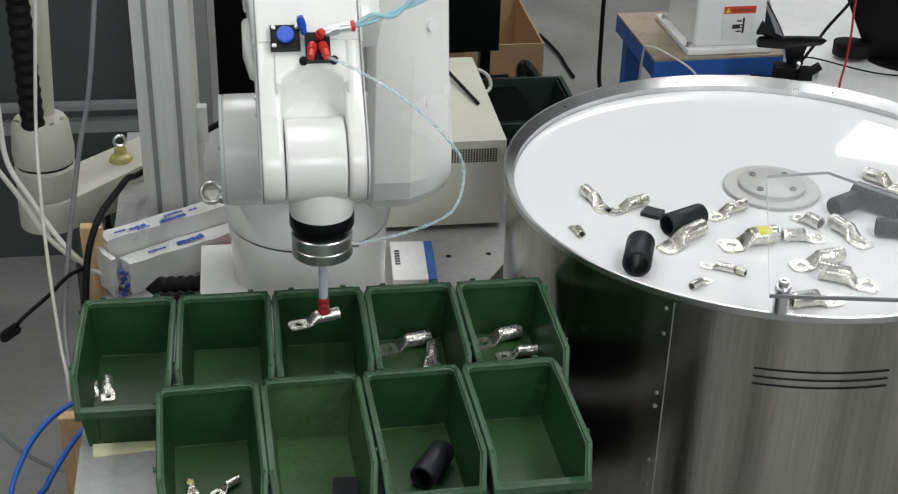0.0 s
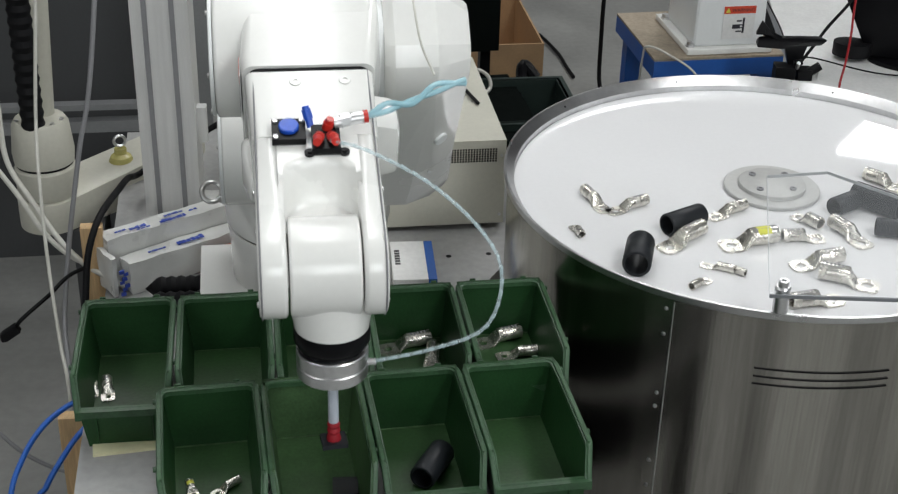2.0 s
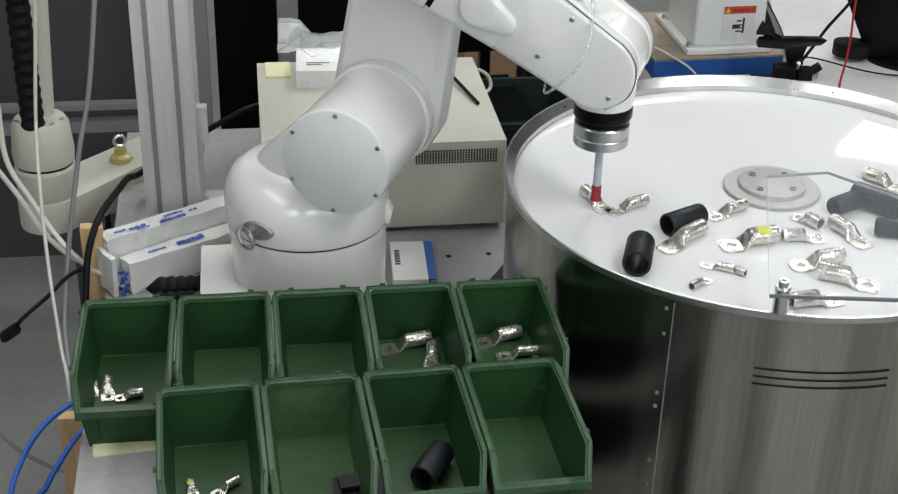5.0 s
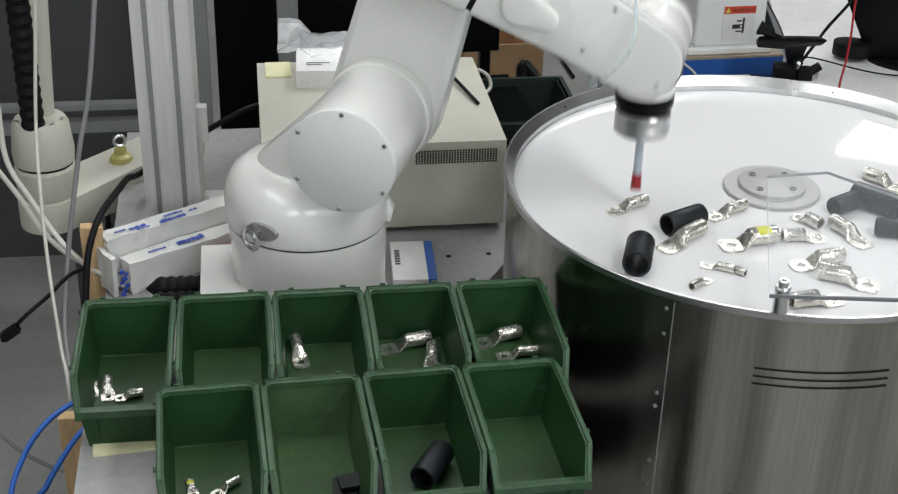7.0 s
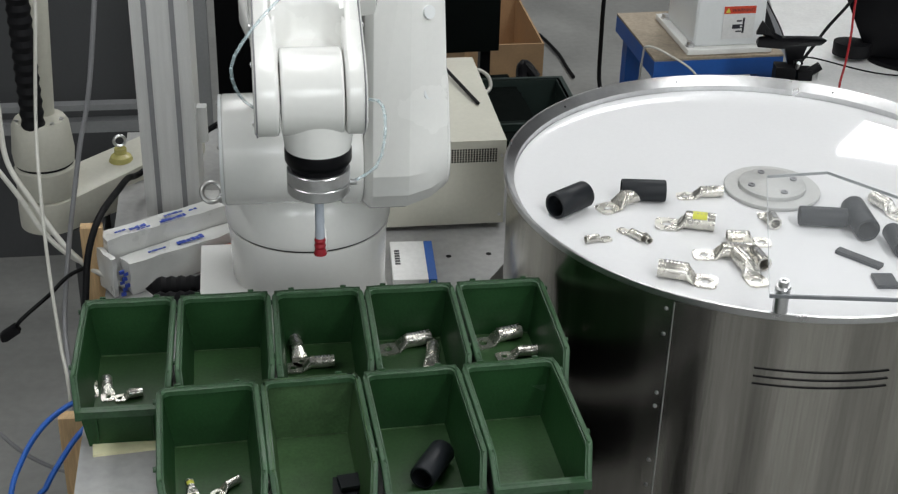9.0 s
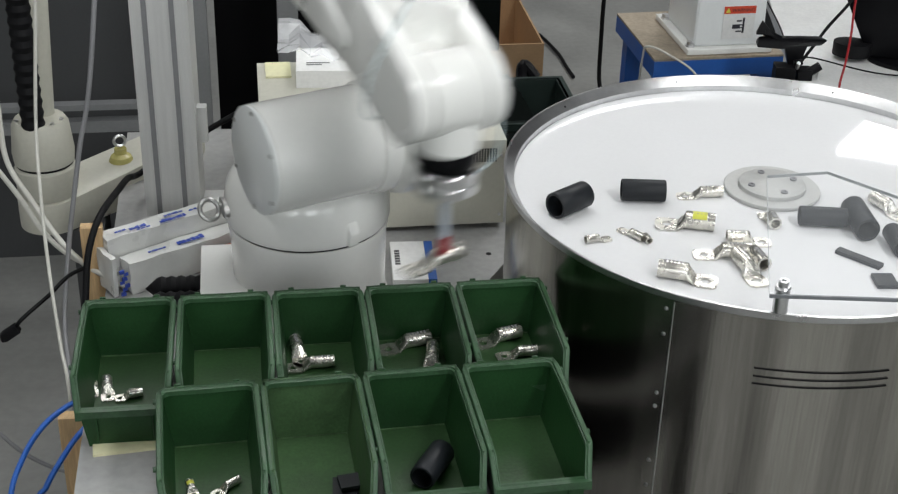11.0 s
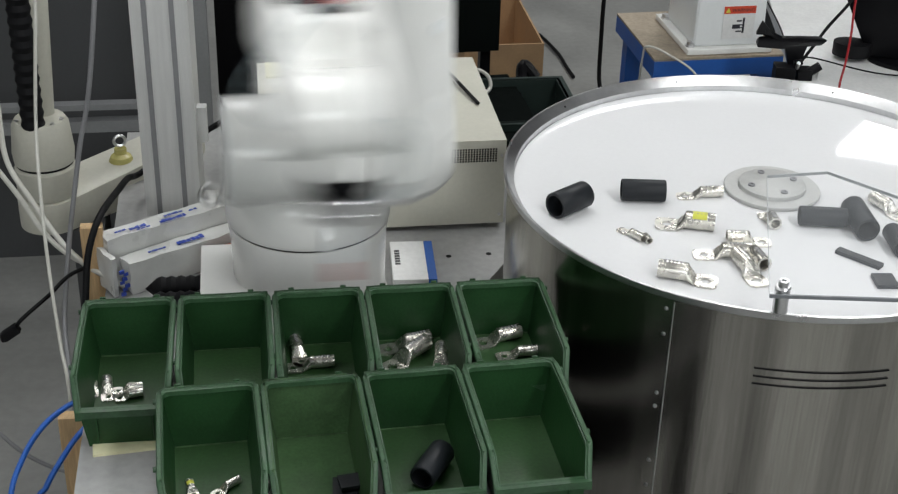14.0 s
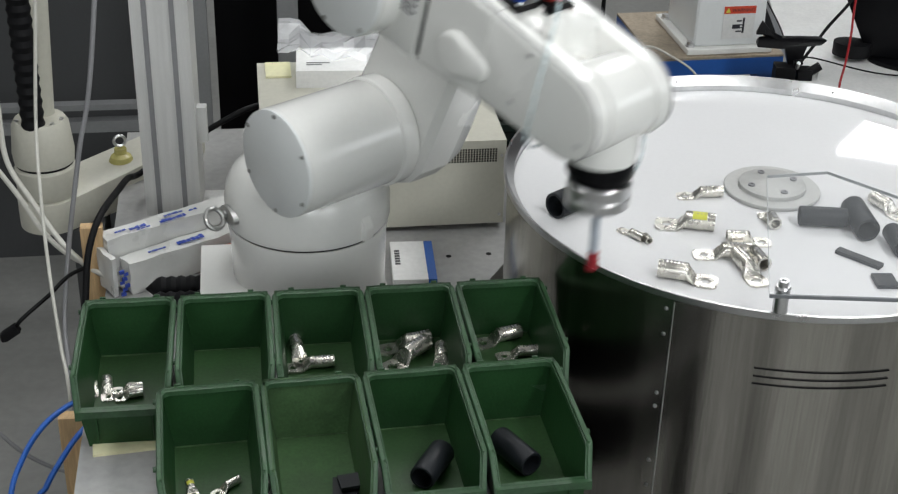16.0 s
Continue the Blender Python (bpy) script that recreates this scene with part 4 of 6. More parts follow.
RIDERS = []      # (object, pose before, pose after)
NUDGED = []      # shoved aside by the lug that drops beside it
CARRIED = []     # (object, start pose tuple, pick time, drop time, resting pose, ...)


def build_pieces():
    lug, slv, pad = make_lug, make_sleeve, make_pad
    ride = lambda ob, a, b=None: RIDERS.append((ob, a, b or turned(a)))
    # stay on the disc
    ride(slv(0.066, 0.0205, "thick black heat-shrink sleeve lying on the disc"), (0.781, -0.060, 70), (0.719, 0.112, 34))
    ride(lug(0.072, 0.0088, FLAT_LABEL), (0.958, 0.081, 25), (0.933, 0.143, -3))
    ride(lug(0.088, 0.0135, "large tinned lug with a yellow sticker on the disc", YELLOW), (0.959, -0.016, 8), (0.881, 0.047, -19))
    ride(lug(0.050, 0.0062, "small tinned lug lying on the disc"), (0.892, -0.080, -34), (0.794, 0.029, -58))
    ride(lug(0.034, 0.0055, "small tinned lug lying on the disc"), (0.914, -0.091, -48), (0.812, 0.017, -81))
    ride(lug(0.052, 0.0098, FLAT_LABEL), (1.071, 0.043, -63), (1.016, 0.052, -92))
    ride(lug(0.066, 0.0098, FLAT_LABEL), (1.046, -0.010, 179), (0.962, -0.010, 171))
    ride(lug(0.078, 0.0115, FLAT_LABEL), (1.119, -0.009, 112), (0.951, -0.055, -82))
    ride(lug(0.082, 0.0112, FLAT_LABEL), (1.039, -0.082, 11), (0.909, -0.045, -8))
    ride(lug(0.084, 0.0130, FLAT_LABEL), (1.065, -0.138, 151), (0.841, -0.106, 157))
    ride(lug(0.080, 0.0115, FLAT_LABEL), (0.999, -0.187, -171), (0.933, -0.097, 98))
    ride(slv(0.070, 0.0150, "black heat-shrink sleeve under the clear cover"), (1.150, 0.077, 28), (1.091, 0.033, -12))
    ride(slv(0.078, 0.0185, "black heat-shrink sleeve with a yellow dot"), (1.192, 0.071, -50), (1.142, 0.016, -95))
    ride(lug(0.070, 0.0105, FLAT_LABEL), (1.243, 0.155, 132), (1.211, 0.067, 112))
    ride(slv(0.060, 0.0140, "black heat-shrink sleeve under the clear cover"), (1.188, -0.013, -19), (1.174, -0.048, -97))
    ride(pad(0.070, 0.014, "flat black rubber strip on the disc"), (1.275, -0.02, -20), (1.106, -0.075, -50))
    ride(pad(0.030, 0.034, "small flat black rubber pad on the disc"), (1.28, -0.09, -10), (1.117, -0.141, -6))
    # picked and carried: object, pose before the turn, picked at, dropped at, resting place, yaw in the air, drop off centre
    def carry(ob, a, pick, drop, rest, air_yaw, top, b=None):
        CARRIED.append((ob, a, b, pick, drop, rest, air_yaw, top))
    fl = PLINTH_Z + 0.0165
    carry(lug(0.072, 0.0088, "medium tinned lug hanging from the suction cup"), None, -1.0, 0.15, (0.352, -0.165, fl, 40), 14, 0.0145)
    carry(pad(0.030, 0.026, "small flat black rubber pad picked from the disc"), (0.844, 0.091, -36), 0.95, 2.0, (0.349, -0.345, fl + 0.007, 8), 5, 0.006)
    carry(lug(0.038, 0.0062, "small tinned lug carried to the bins"), (0.717, 0.047, -82), 2.95, 4.2, (0.063, -0.117, fl, 10), 20, 0.010)
    carry(lug(0.072, 0.0088, "medium tinned lug picked from the disc"), (0.765, 0.135, 106), 5.25, 6.36, (0.298, -0.036, fl, 97), 14, 0.0145)
    carry(lug(0.072, 0.0088, "medium tinned lug picked from the disc"), (0.810, 0.113, 22), 7.3, 8.33, (0.311, -0.070, fl, 2), 14, 0.0145)
    carry(lug(0.090, 0.0122, "large tinned lug picked from the disc"), (0.863, 0.000, 34), 10.5, 11.35, (0.449, -0.067, fl, 41), 25, 0.024, (0.805, 0.126, 25))
    carry(lug(0.042, 0.0060, "small tinned lug carried to the bins"), (0.855, -0.121, -143), 12.3, 13.7, (0.061, -0.106, fl + 0.004, 3), 20, 0.010, (0.742, 0.017, -167))
    carry(slv(0.068, 0.0170, "black heat-shrink sleeve picked from the disc"), (0.877, 0.040, 26), 14.7, 15.72, (0.563, -0.314, fl, -62), -55, 0.034, (0.841, 0.140, -9))
    # already in the bins
    for (x, y, yaw), ob in (
        ((0.451, -0.030, 13), lug(0.080, 0.0105, "large tinned cable lug lying in a green bin")),
        ((0.589, -0.028, 15), lug(0.074, 0.0105, "large tinned cable lug lying in a green bin")),
        ((0.612, -0.069, 3), lug(0.064, 0.0080, "flat tinned cable lug lying in a green bin")),
        ((0.034, -0.100, 96), lug(0.046, 0.0072, "small tinned lug lying in a green bin")),
        ((0.194, -0.329, 38), lug(0.042, 0.0055, "small tinned lug lying in a green bin")),
        ((0.152, -0.329, 105), lug(0.028, 0.0055, "small lug with a yellow sticker in a green bin", YELLOW)),
        ((0.342, -0.345, -4), pad(0.032, 0.034, "small black rubber pad in a green bin")),
        ((0.454, -0.328, 58), slv(0.064, 0.0170, "black heat-shrink sleeve lying in a green bin")),
    ):
        ob.matrix_world = pose(x, y, fl - 0.001, 0, 0, yaw)
    NUDGED.append(lug(0.070, 0.0095, "tinned cable lug lying in a green bin"))
    ob = lug(0.030, 0.0045, "tiny clear-sleeved lug leaning in a green bin")
    ob.matrix_world = pose(0.016, -0.098, fl, 0, 0, 95)


build_pieces()

# ---- electronics cabinet behind the robot ----


def build_cabinet():
    t = thing("controller_cabinet", pose(0.262, 0.53, TABLE_Z), "beige sheet-metal controller cabinet with vent grille", "cabinet")
    w, d, h = 0.438, 0.405, 0.180
    bm = bm_new()
    box(bm, (0, 0, 0.012), (w, d, h))
    part("housing", bm, CREAM, t, bevel=0.003)
    for x in (0.03, w - 0.03):
        for y in (0.03, d - 0.03):
            bm = bm_new()
            lathe(bm, [(0, 0), (0.012, 0), (0.012, 0.012), (0, 0.012)], 16, Matrix.Translation((x, y, 0)))
            part("foot", bm, BLACK, t)
    bm = bm_new()
    n, rows = 30, 6
    for i in range(n):
        for j in range(rows):
            box(bm, (w - 0.165 + i * 0.0050, -0.0006, h - 0.042 + j * 0.0046), (w - 0.165 + i * 0.0050 + 0.0034, 0.0004, h - 0.042 + j * 0.0046 + 0.0034))
    part("vent_grille", bm, BLACK, t, "dark punched vent grille", smooth=0)
    for x, z in ((w - 0.008, 0.150), (w - 0.008, 0.03), (0.01, 0.15)):
        bm = bm_new()
        lathe(bm, [(0, 0), (0.003, 0), (0.003, 0.0015), (0, 0.002)], 10, pose(x, 0, z, 90))
        part("screw", bm, MACHINED, t)
    # papers and wrapped goods on the cabinet's top
    z = TABLE_Z + 0.180
    bm = bm_new()
    box(bm, (0, 0, 0), (0.05, 0.075, 0.004))
    simple("note_pad", bm, NOTE, pose(0.278, 0.852, z + 0.0005), "pale yellow paper note pad on the cabinet", "paper", smooth=0, bevel=0.0005)
    p = thing("wrapped_parcel", pose(0.335, 0.80, z, 0, 0, -3), "white parts box wrapped in clear film on the cabinet", "parcel")
    bm = bm_new()
    box(bm, (0, 0, 0), (0.225, 0.12, 0.035))
    part("box", bm, PAPER, p, bevel=0.004)
    bm = bm_new()
    rng = random.Random(4)
    g = [[bm.verts.new((-0.035 + 0.30 * i / 14, 0.02 + 0.16 * j / 8, 0.040 + 0.022 * rng.random() + (0.02 if i < 3 else 0))) for j in range(9)] for i in range(15)]
    for i in range(14):
        for j in range(8):
            bm.faces.new((g[i][j], g[i + 1][j], g[i + 1][j + 1], g[i][j + 1]))
    f = part("clear_film", bm, FILM, p, "crumpled clear packing film", smooth=0)
    f.visible_shadow = False
    bars(p, "print", pose(0, 0, 0.0354), [(0.02, 0.03, 0.03, 0.004), (0.02, 0.04, 0.045, 0.004), (0.15, 0.02, 0.006, 0.05), (0.16, 0.02, 0.004, 0.05)], MID_GREY, "grey print")
    s = thing("screwdriver", pose(0.618, 0.905, z + 0.012, 0, 0, -76), "red-handled screwdriver lying on the cabinet", "screwdriver")
    bm = bm_new()
    lathe(bm, [(0, -0.045), (0.009, -0.043), (0.0115, -0.03), (0.010, 0.0), (0.0115, 0.03), (0.008, 0.045), (0, 0.046)], 14, pose(0, 0, 0, 0, 90, 0))
    part("handle", bm, RED, s)
    bm = bm_new()
    rod(bm, 0.0035, (0.045, 0, 0), (0.225, 0, -0.007), 10)
    part("shaft", bm, BLACK, s)
    b = thing("camera_box", pose(0.474, 0.322, TABLE_Z, 0, 0, -3), "white cardboard camera box with a blue end", "box")
    bm = bm_new()
    box(bm, (0, 0, 0), (0.060, 0.135, 0.022))
    part("carton", bm, PAPER, b, bevel=0.0015)
    bm = bm_new()
    box(bm, (0.0602, 0, 0), (0.075, 0.135, 0.0222))
    part("blue_end", bm, BLUE_PAINT, b, "blue printed end of the box", bevel=0.001)
    bars(b, "print", pose(0.006, 0.05, 0.0224), [(0, 0.002 + 0.009 * k, 0.009, 0.006) for k in range(6)], MID_GREY, "small grey lettering")


build_cabinet()

# ---- extrusion post, bag and clutter beside the base ----


def extrusion(parent, w, d, h, name="profile"):
    bm = bm_new()
    box(bm, (0, 0, 0), (w, d, h))
    p = part(name, bm, ALU, parent, bevel=0.002)
    for x in (w * 0.25, w * 0.72):
        bm = bm_new()
        box(bm, (x - 0.0045, -0.0008, 0.0), (x + 0.0045, 0.0, h))
        part("slot", bm, CABLE_GREY, p, "dark groove in the profile", smooth=0)
        for s in (-1, 1):
            bm = bm_new()
            box(bm, (x + s * 0.0062 - 0.0010, -0.0014, 0), (x + s * 0.0062 + 0.0010, 0, h))
            part("groove_edge", bm, ALU, p, smooth=0)
    return p


def build_left_side():
    t = thing("aluminium_post", pose(0.045, 0.64, TABLE_Z, 0, 0, -4), "tall slotted aluminium extrusion post standing on the table", "post")
    extrusion(t, 0.101, 0.09, 1.1)
    bm = bm_new()
    box(bm, (0.1012, 0.03, 0.135), (0.118, 0.05, 0.205))
    part("bracket", bm, ALU, t, bevel=0.002)
    bm = bm_new()
    box(bm, (0.1015, 0.0, 0.0), (0.18, 0.08, 0.012))
    part("foot_plate", bm, ALU, t, bevel=0.002)
    # second post far back, grey
    t = thing("machine_frame", pose(0.12, 1.55, 0), "grey machine frame with dark panels behind the robot", "machine")
    for x in (-0.02, 0.20):
        bm = bm_new()
        box(bm, (x, 0, 0), (x + 0.05, 0.05, 1.6))
        part("upright", bm, FRAME_GREY, t, bevel=0.003)
    bm = bm_new()
    box(bm, (-0.80, 0.02, 0.50), (-0.02, 0.05, 0.53))
    box(bm, (-0.80, 0.02, 0.56), (-0.02, 0.05, 0.575))
    part("cross_rail", bm, FRAME_GREY, t, bevel=0.002)
    bm = bm_new()
    box(bm, (-0.85, 0.30, 0.0), (-0.05, 0.34, 1.6))
    part("rear_panel", bm, MID_GREY, t, smooth=0)
    bm = bm_new()
    box(bm, (0.045, 0.18, 0.0), (0.46, 0.5, 1.5))
    part("dark_cabinet", bm, DARK_METAL, t, "black equipment cabinet", bevel=0.004)
    # printed white carton with a stepped front
    b = thing("printed_carton", pose(0.016, 0.345, TABLE_Z, 0, 0, 30), "white film-wrapped carton with blue print on the table", "carton")
    rng = random.Random(7)

    def crumpled(lo, hi, nx=22, nz=4):
        bm = bm_new()
        box(bm, lo, hi)
        bmesh.ops.subdivide_edges(bm, edges=bm.edges[:], cuts=7, use_grid_fill=True)
        for v in bm.verts:
            v.co += Vector((noise.noise(v.co * 40), noise.noise(v.co * 40 + Vector((5, 0, 0))), noise.noise(v.co * 40 + Vector((0, 7, 0))))) * 0.0035
        return bm
    part("rear_box", crumpled((0.0, 0.034, 0.002), (0.240, 0.070, 0.094)), BAG_WHITE, b, smooth=30)
    part("front_box", crumpled((0.018, -0.004, 0.002), (0.240, 0.031, 0.060)), BAG_WHITE, b, smooth=30)
    part("end_flap", crumpled((-0.010, 0.004, 0.002), (-0.002, 0.060, 0.075)), BAG_WHITE, b, smooth=30)
    for k, (x, y, z, w, dy) in enumerate(((0.02, 0.045, 0.0975, 0.02, 0.006), (0.045, 0.040, 0.0975, 0.025, 0.008), (0.055, 0.034, 0.0975, 0.02, 0.004), (0.10, 0.034, 0.0975, 0.045, 0.010), (0.115, 0.050, 0.0975, 0.03, 0.006), (0.16, 0.045, 0.0975, 0.016, 0.005), (0.115, 0.004, 0.0635, 0.05, 0.012), (0.06, 0.008, 0.0635, 0.03, 0.004))):
        bm = bm_new()
        x0 = x
        while x0 < x + w:
            q = 0.004 + 0.006 * rng.random()
            box(bm, (x0, y, z), (x0 + q * 0.8, y + dy * (0.5 + 0.5 * rng.random()), z + 0.0012))
            x0 += q
        part("blue_print", bm, PRINT_BLUE, b, "blue printed marks", smooth=0)
    bm = bm_new()
    for k in range(7):
        box(bm, (0.0 + 0.004 * (k % 3), -0.004 + 0.003 * (k % 2), 0.004 + 0.007 * k), (0.008 + 0.004 * (k % 3), 0.0, 0.010 + 0.007 * k))
    part("blue_print", bm, PRINT_BLUE, b, "blue printed marks", smooth=0)
    # connectors into the base
    c = thing("cable_connector", pose(0.078, 0.29, TABLE_Z + 0.030), "black ribbed round cable connectors behind the robot base", "connector")
    for k in range(2):
        bm = bm_new()
        prof = [(0, -0.02)] + [(0.017 + 0.003 * (q % 2), 0.008 * q) for q in range(10)] + [(0.013, 0.085), (0, 0.085)]
        lathe(bm, prof, 20, pose(0.085 - 0.085, 0.05 * k - 0.02, 0.0, 0, 90, 0))
        part("plug", bm, BLACK, c, smooth=20)
    o = thing("orange_connector", pose(0.196, 0.422, TABLE_Z + 0.036, 0, 0, 18), "small orange plug on the base", "connector")
    bm = bm_new()
    box(bm, (-0.018, -0.008, -0.036), (0.018, 0.008, 0.012))
    part("plug_body", bm, mat("orange_plastic", (0.36, 0.05, 0.02), 0.4), o, bevel=0.004)
    # pine boards of a crate at the table's side
    for x0, x1, y, h in ((-0.046, -0.010, 0.40, 0.856), (-0.062, -0.020, 0.05, 0.72)):
        bm = bm_new()
        box(bm, (x0, -0.010, 0), (x1, 0.010, h))
        simple("wooden_plank", bm, WOOD, pose(0, y, 0), "raw pine plank standing beside the table", "plank", "pine planks", smooth=0, bevel=0.002)
    # second robot
    build_scara()
    cable("power_cable", [(0.30, 0.80, 0.90), (0.249, 0.78, 0.897), (0.218, 0.77, 0.888), (0.150, 0.76, 0.854), (0.093, 0.75, 0.823), (0.030, 0.72, 0.793), (0.018, 0.64, 0.825), (0.010, 0.55, 0.850), (-0.013, 0.420, 0.865), (-0.030, 0.370, 0.833), (-0.038, 0.340, 0.784), (-0.040, 0.300, 0.70), (-0.035, 0.28, 0.45)], 0.0060, BLACK, "thick black cable bending down at the table edge")
    cable("plug_cable", [(-0.012, 0.420, 0.776), (-0.066, 0.380, 0.776), (-0.101, 0.340, 0.760), (-0.140, 0.300, 0.743), (-0.153, 0.300, 0.727)], 0.0035, BLACK, "black power lead with a loose plug")
    bm = bm_new()
    hull(bm, [(x, y, z) for x in (-0.014, 0.014) for y, z in ((-0.008, -0.008), (0.008, -0.008), (0.008, 0.008), (-0.008, 0.008))] + [(-0.024, -0.005, -0.005), (-0.024, 0.005, 0.005)])
    simple("power_plug", bm, BLACK, pose(-0.162, 0.30, 0.717, 0, -35, 0), "black power plug hanging beside the table", "plug", bevel=0.002)
    cable("network_cable", [(-0.005, 0.03, 0.740), (-0.023, 0.020, 0.765), (-0.047, -0.020, 0.777), (-0.071, -0.060, 0.775), (-0.092, -0.100, 0.757), (-0.108, -0.140, 0.720), (-0.12, -0.16, 0.60), (-0.13, -0.17, 0.3)], 0.0042, CABLE_BLUE, "blue network cable hanging off the table", group="blue cables")
    cable("network_cable", [(0.01, 0.01, 0.7485), (-0.001, 0.000, 0.748), (-0.024, -0.040, 0.745), (-0.045, -0.080, 0.733), (-0.066, -0.100, 0.704), (-0.080, -0.120, 0.670), (-0.10, -0.13, 0.4)], 0.0042, CABLE_BLUE, "blue network cable hanging off the table", group="blue cables")
    cable("signal_cable", [(-0.20, 0.58, 1.45), (-0.182, 0.550, 1.142), (-0.174, 0.520, 1.032), (-0.168, 0.500, 0.935), (-0.129, 0.460, 0.877), (-0.084, 0.420, 0.819), (-0.044, 0.400, 0.781), (-0.010, 0.380, 0.768), (0.02, 0.37, 0.752)], 0.0048, CABLE_WHITE, "off-white robot cable sagging towards the table", group="off-white cables")
    cable("signal_cable", [(-0.30, 0.60, 1.05), (-0.211, 0.550, 0.924), (-0.158, 0.500, 0.869), (-0.111, 0.450, 0.815), (-0.064, 0.420, 0.784), (-0.016, 0.400, 0.771), (0.02, 0.39, 0.752)], 0.0048, CABLE_WHITE, "off-white robot cable sagging towards the table", group="off-white cables")
    cable("grey_lead", [(0.04, 0.53, 1.5), (0.012, 0.500, 1.272), (-0.015, 0.470, 1.078), (-0.037, 0.450, 0.985), (-0.056, 0.430, 0.889), (-0.072, 0.400, 0.796), (-0.079, 0.330, 0.715), (-0.069, 0.250, 0.675), (-0.062, 0.200, 0.595), (-0.071, 0.200, 0.2)], 0.0042, CABLE_GREY, "grey lead hanging down beside the table", group="grey leads")
    cable("grey_lead", [(-0.07, 0.52, 1.5), (-0.083, 0.500, 1.274), (-0.106, 0.470, 1.030), (-0.103, 0.400, 0.928), (-0.094, 0.330, 0.815), (-0.078, 0.250, 0.721), (-0.063, 0.180, 0.633), (-0.074, 0.150, 0.2)], 0.003, CABLE_WHITE, "thin pale lead hanging down beside the table", group="grey leads")
    cable("grey_lead", [(-0.30, 0.55, 0.37), (-0.259, 0.500, 0.379), (-0.193, 0.400, 0.396), (-0.128, 0.300, 0.435), (-0.079, 0.200, 0.496)], 0.004, CABLE_GREY, "grey lead looping below the table", group="grey leads")


def build_scara():
    t = thing("second_robot", pose(-0.14, 0.72, TABLE_Z - 0.045), "off-white second robot with jointed arm and bellows", "robot")
    bm = bm_new()
    lathe(bm, [(0, 0.0), (0.052, 0.0), (0.056, 0.01), (0.056, 0.055), (0.052, 0.060), (0, 0.060)], 40, pose(0, 0, 0.065))
    part("lower_joint", bm, CREAM, t, smooth=35)
    bm = bm_new()
    lathe(bm, [(0, 0.0), (0.0525, 0.0), (0.0525, 0.004), (0, 0.004)], 40, pose(0, 0, 0.126))
    part("joint_ring", bm, BLACK, t)
    bm = bm_new()
    lathe(bm, [(0, 0.0), (0.055, 0.0), (0.057, 0.02), (0.052, 0.075), (0.046, 0.085), (0, 0.085)], 40, pose(0, 0, 0.131))
    part("upper_joint", bm, CREAM, t, smooth=35)
    bm = bm_new()
    hull(bm, [(0.03 * math.cos(a) - 0.005, 0.02 + 0.02 * math.sin(a), 0.21) for a in np.linspace(0, 6.28, 16)] + [(0.035 * math.cos(a) + 0.005, 0.05 + 0.03 * math.sin(a), 0.55) for a in np.linspace(0, 6.28, 16)])
    part("arm_column", bm, CREAM, t, smooth=40)
    bm = bm_new()
    prof = [(0, 0.0)]
    for q in range(26):
        prof.append((0.019 + 0.003 * (q % 2), 0.205 + 0.011 * q))
    prof.append((0, 0.50))
    prof[0] = (0, 0.205)
    lathe(bm, prof, 24, pose(-0.008, -0.028, 0.0))
    part("bellows", bm, BLACK, t, "black rubber bellows", smooth=15)
    for k in range(5):
        a = radians(200 + 36 * k)
        bm = bm_new()
        lathe(bm, [(0, 0), (0.004, 0), (0.004, 0.004), (0, 0.004)], 10, pose(0.042 * math.cos(a), 0.042 * math.sin(a), 0.215))
        part("screw", bm, MACHINED, t)
    bm = bm_new()
    hull(bm, [(0.058 * math.cos(a), 0.058 * math.sin(a), z) for a in np.linspace(0, 6.28, 28) for z in (0.0, 0.062)] + [(0.24 + 0.05 * math.cos(a), 0.20 + 0.05 * math.sin(a), z) for a in np.linspace(0, 6.28, 28) for z in (0.0, 0.085)])
    part("base_arm", bm, CREAM, t, smooth=35, bevel=0.004)
    bm = bm_new()
    lathe(bm, [(0, 0), (0.024, 0), (0.024, 0.004), (0.020, 0.014), (0.012, 0.020), (0.012, 0.030), (0, 0.032)], 24, pose(0.13, 0.10, 0.072))
    e = part("yellow_boss", bm, mat("yellow_clear_cap", (0.55, 0.50, 0.18), 0.25), t, "yellow and clear capped bolt")
    bm = bm_new()
    rm = pose(0.13, 0.10, 0.118, 0, 0, 10)
    n, R, r = 20, 0.011, 0.003
    vs = [[bm.verts.new(rm @ Vector(((R + r * math.cos(v)) * math.cos(u), r * math.sin(v), (R + r * math.cos(v)) * math.sin(u)))) for v in np.linspace(0, 2 * math.pi, 8, endpoint=False)] for u in np.linspace(0, 2 * math.pi, n, endpoint=False)]
    for i in range(n):
        for j in range(8):
            bm.faces.new((vs[i][j], vs[(i + 1) % n][j], vs[(i + 1) % n][(j + 1) % 8], vs[i][(j + 1) % 8]))
    part("lifting_ring", bm, MACHINED, e, "small lifting ring")
    # cabinet stand under it
    s = thing("robot_stand", pose(-0.30, 0.62, 0), "grey steel stand under the second robot", "stand")
    bm = bm_new()
    box(bm, (0.20, 0.06, 0), (0.26, 0.18, TABLE_Z - 0.047))
    part("pedestal", bm, MID_GREY, s, bevel=0.004)
    bm = bm_new()
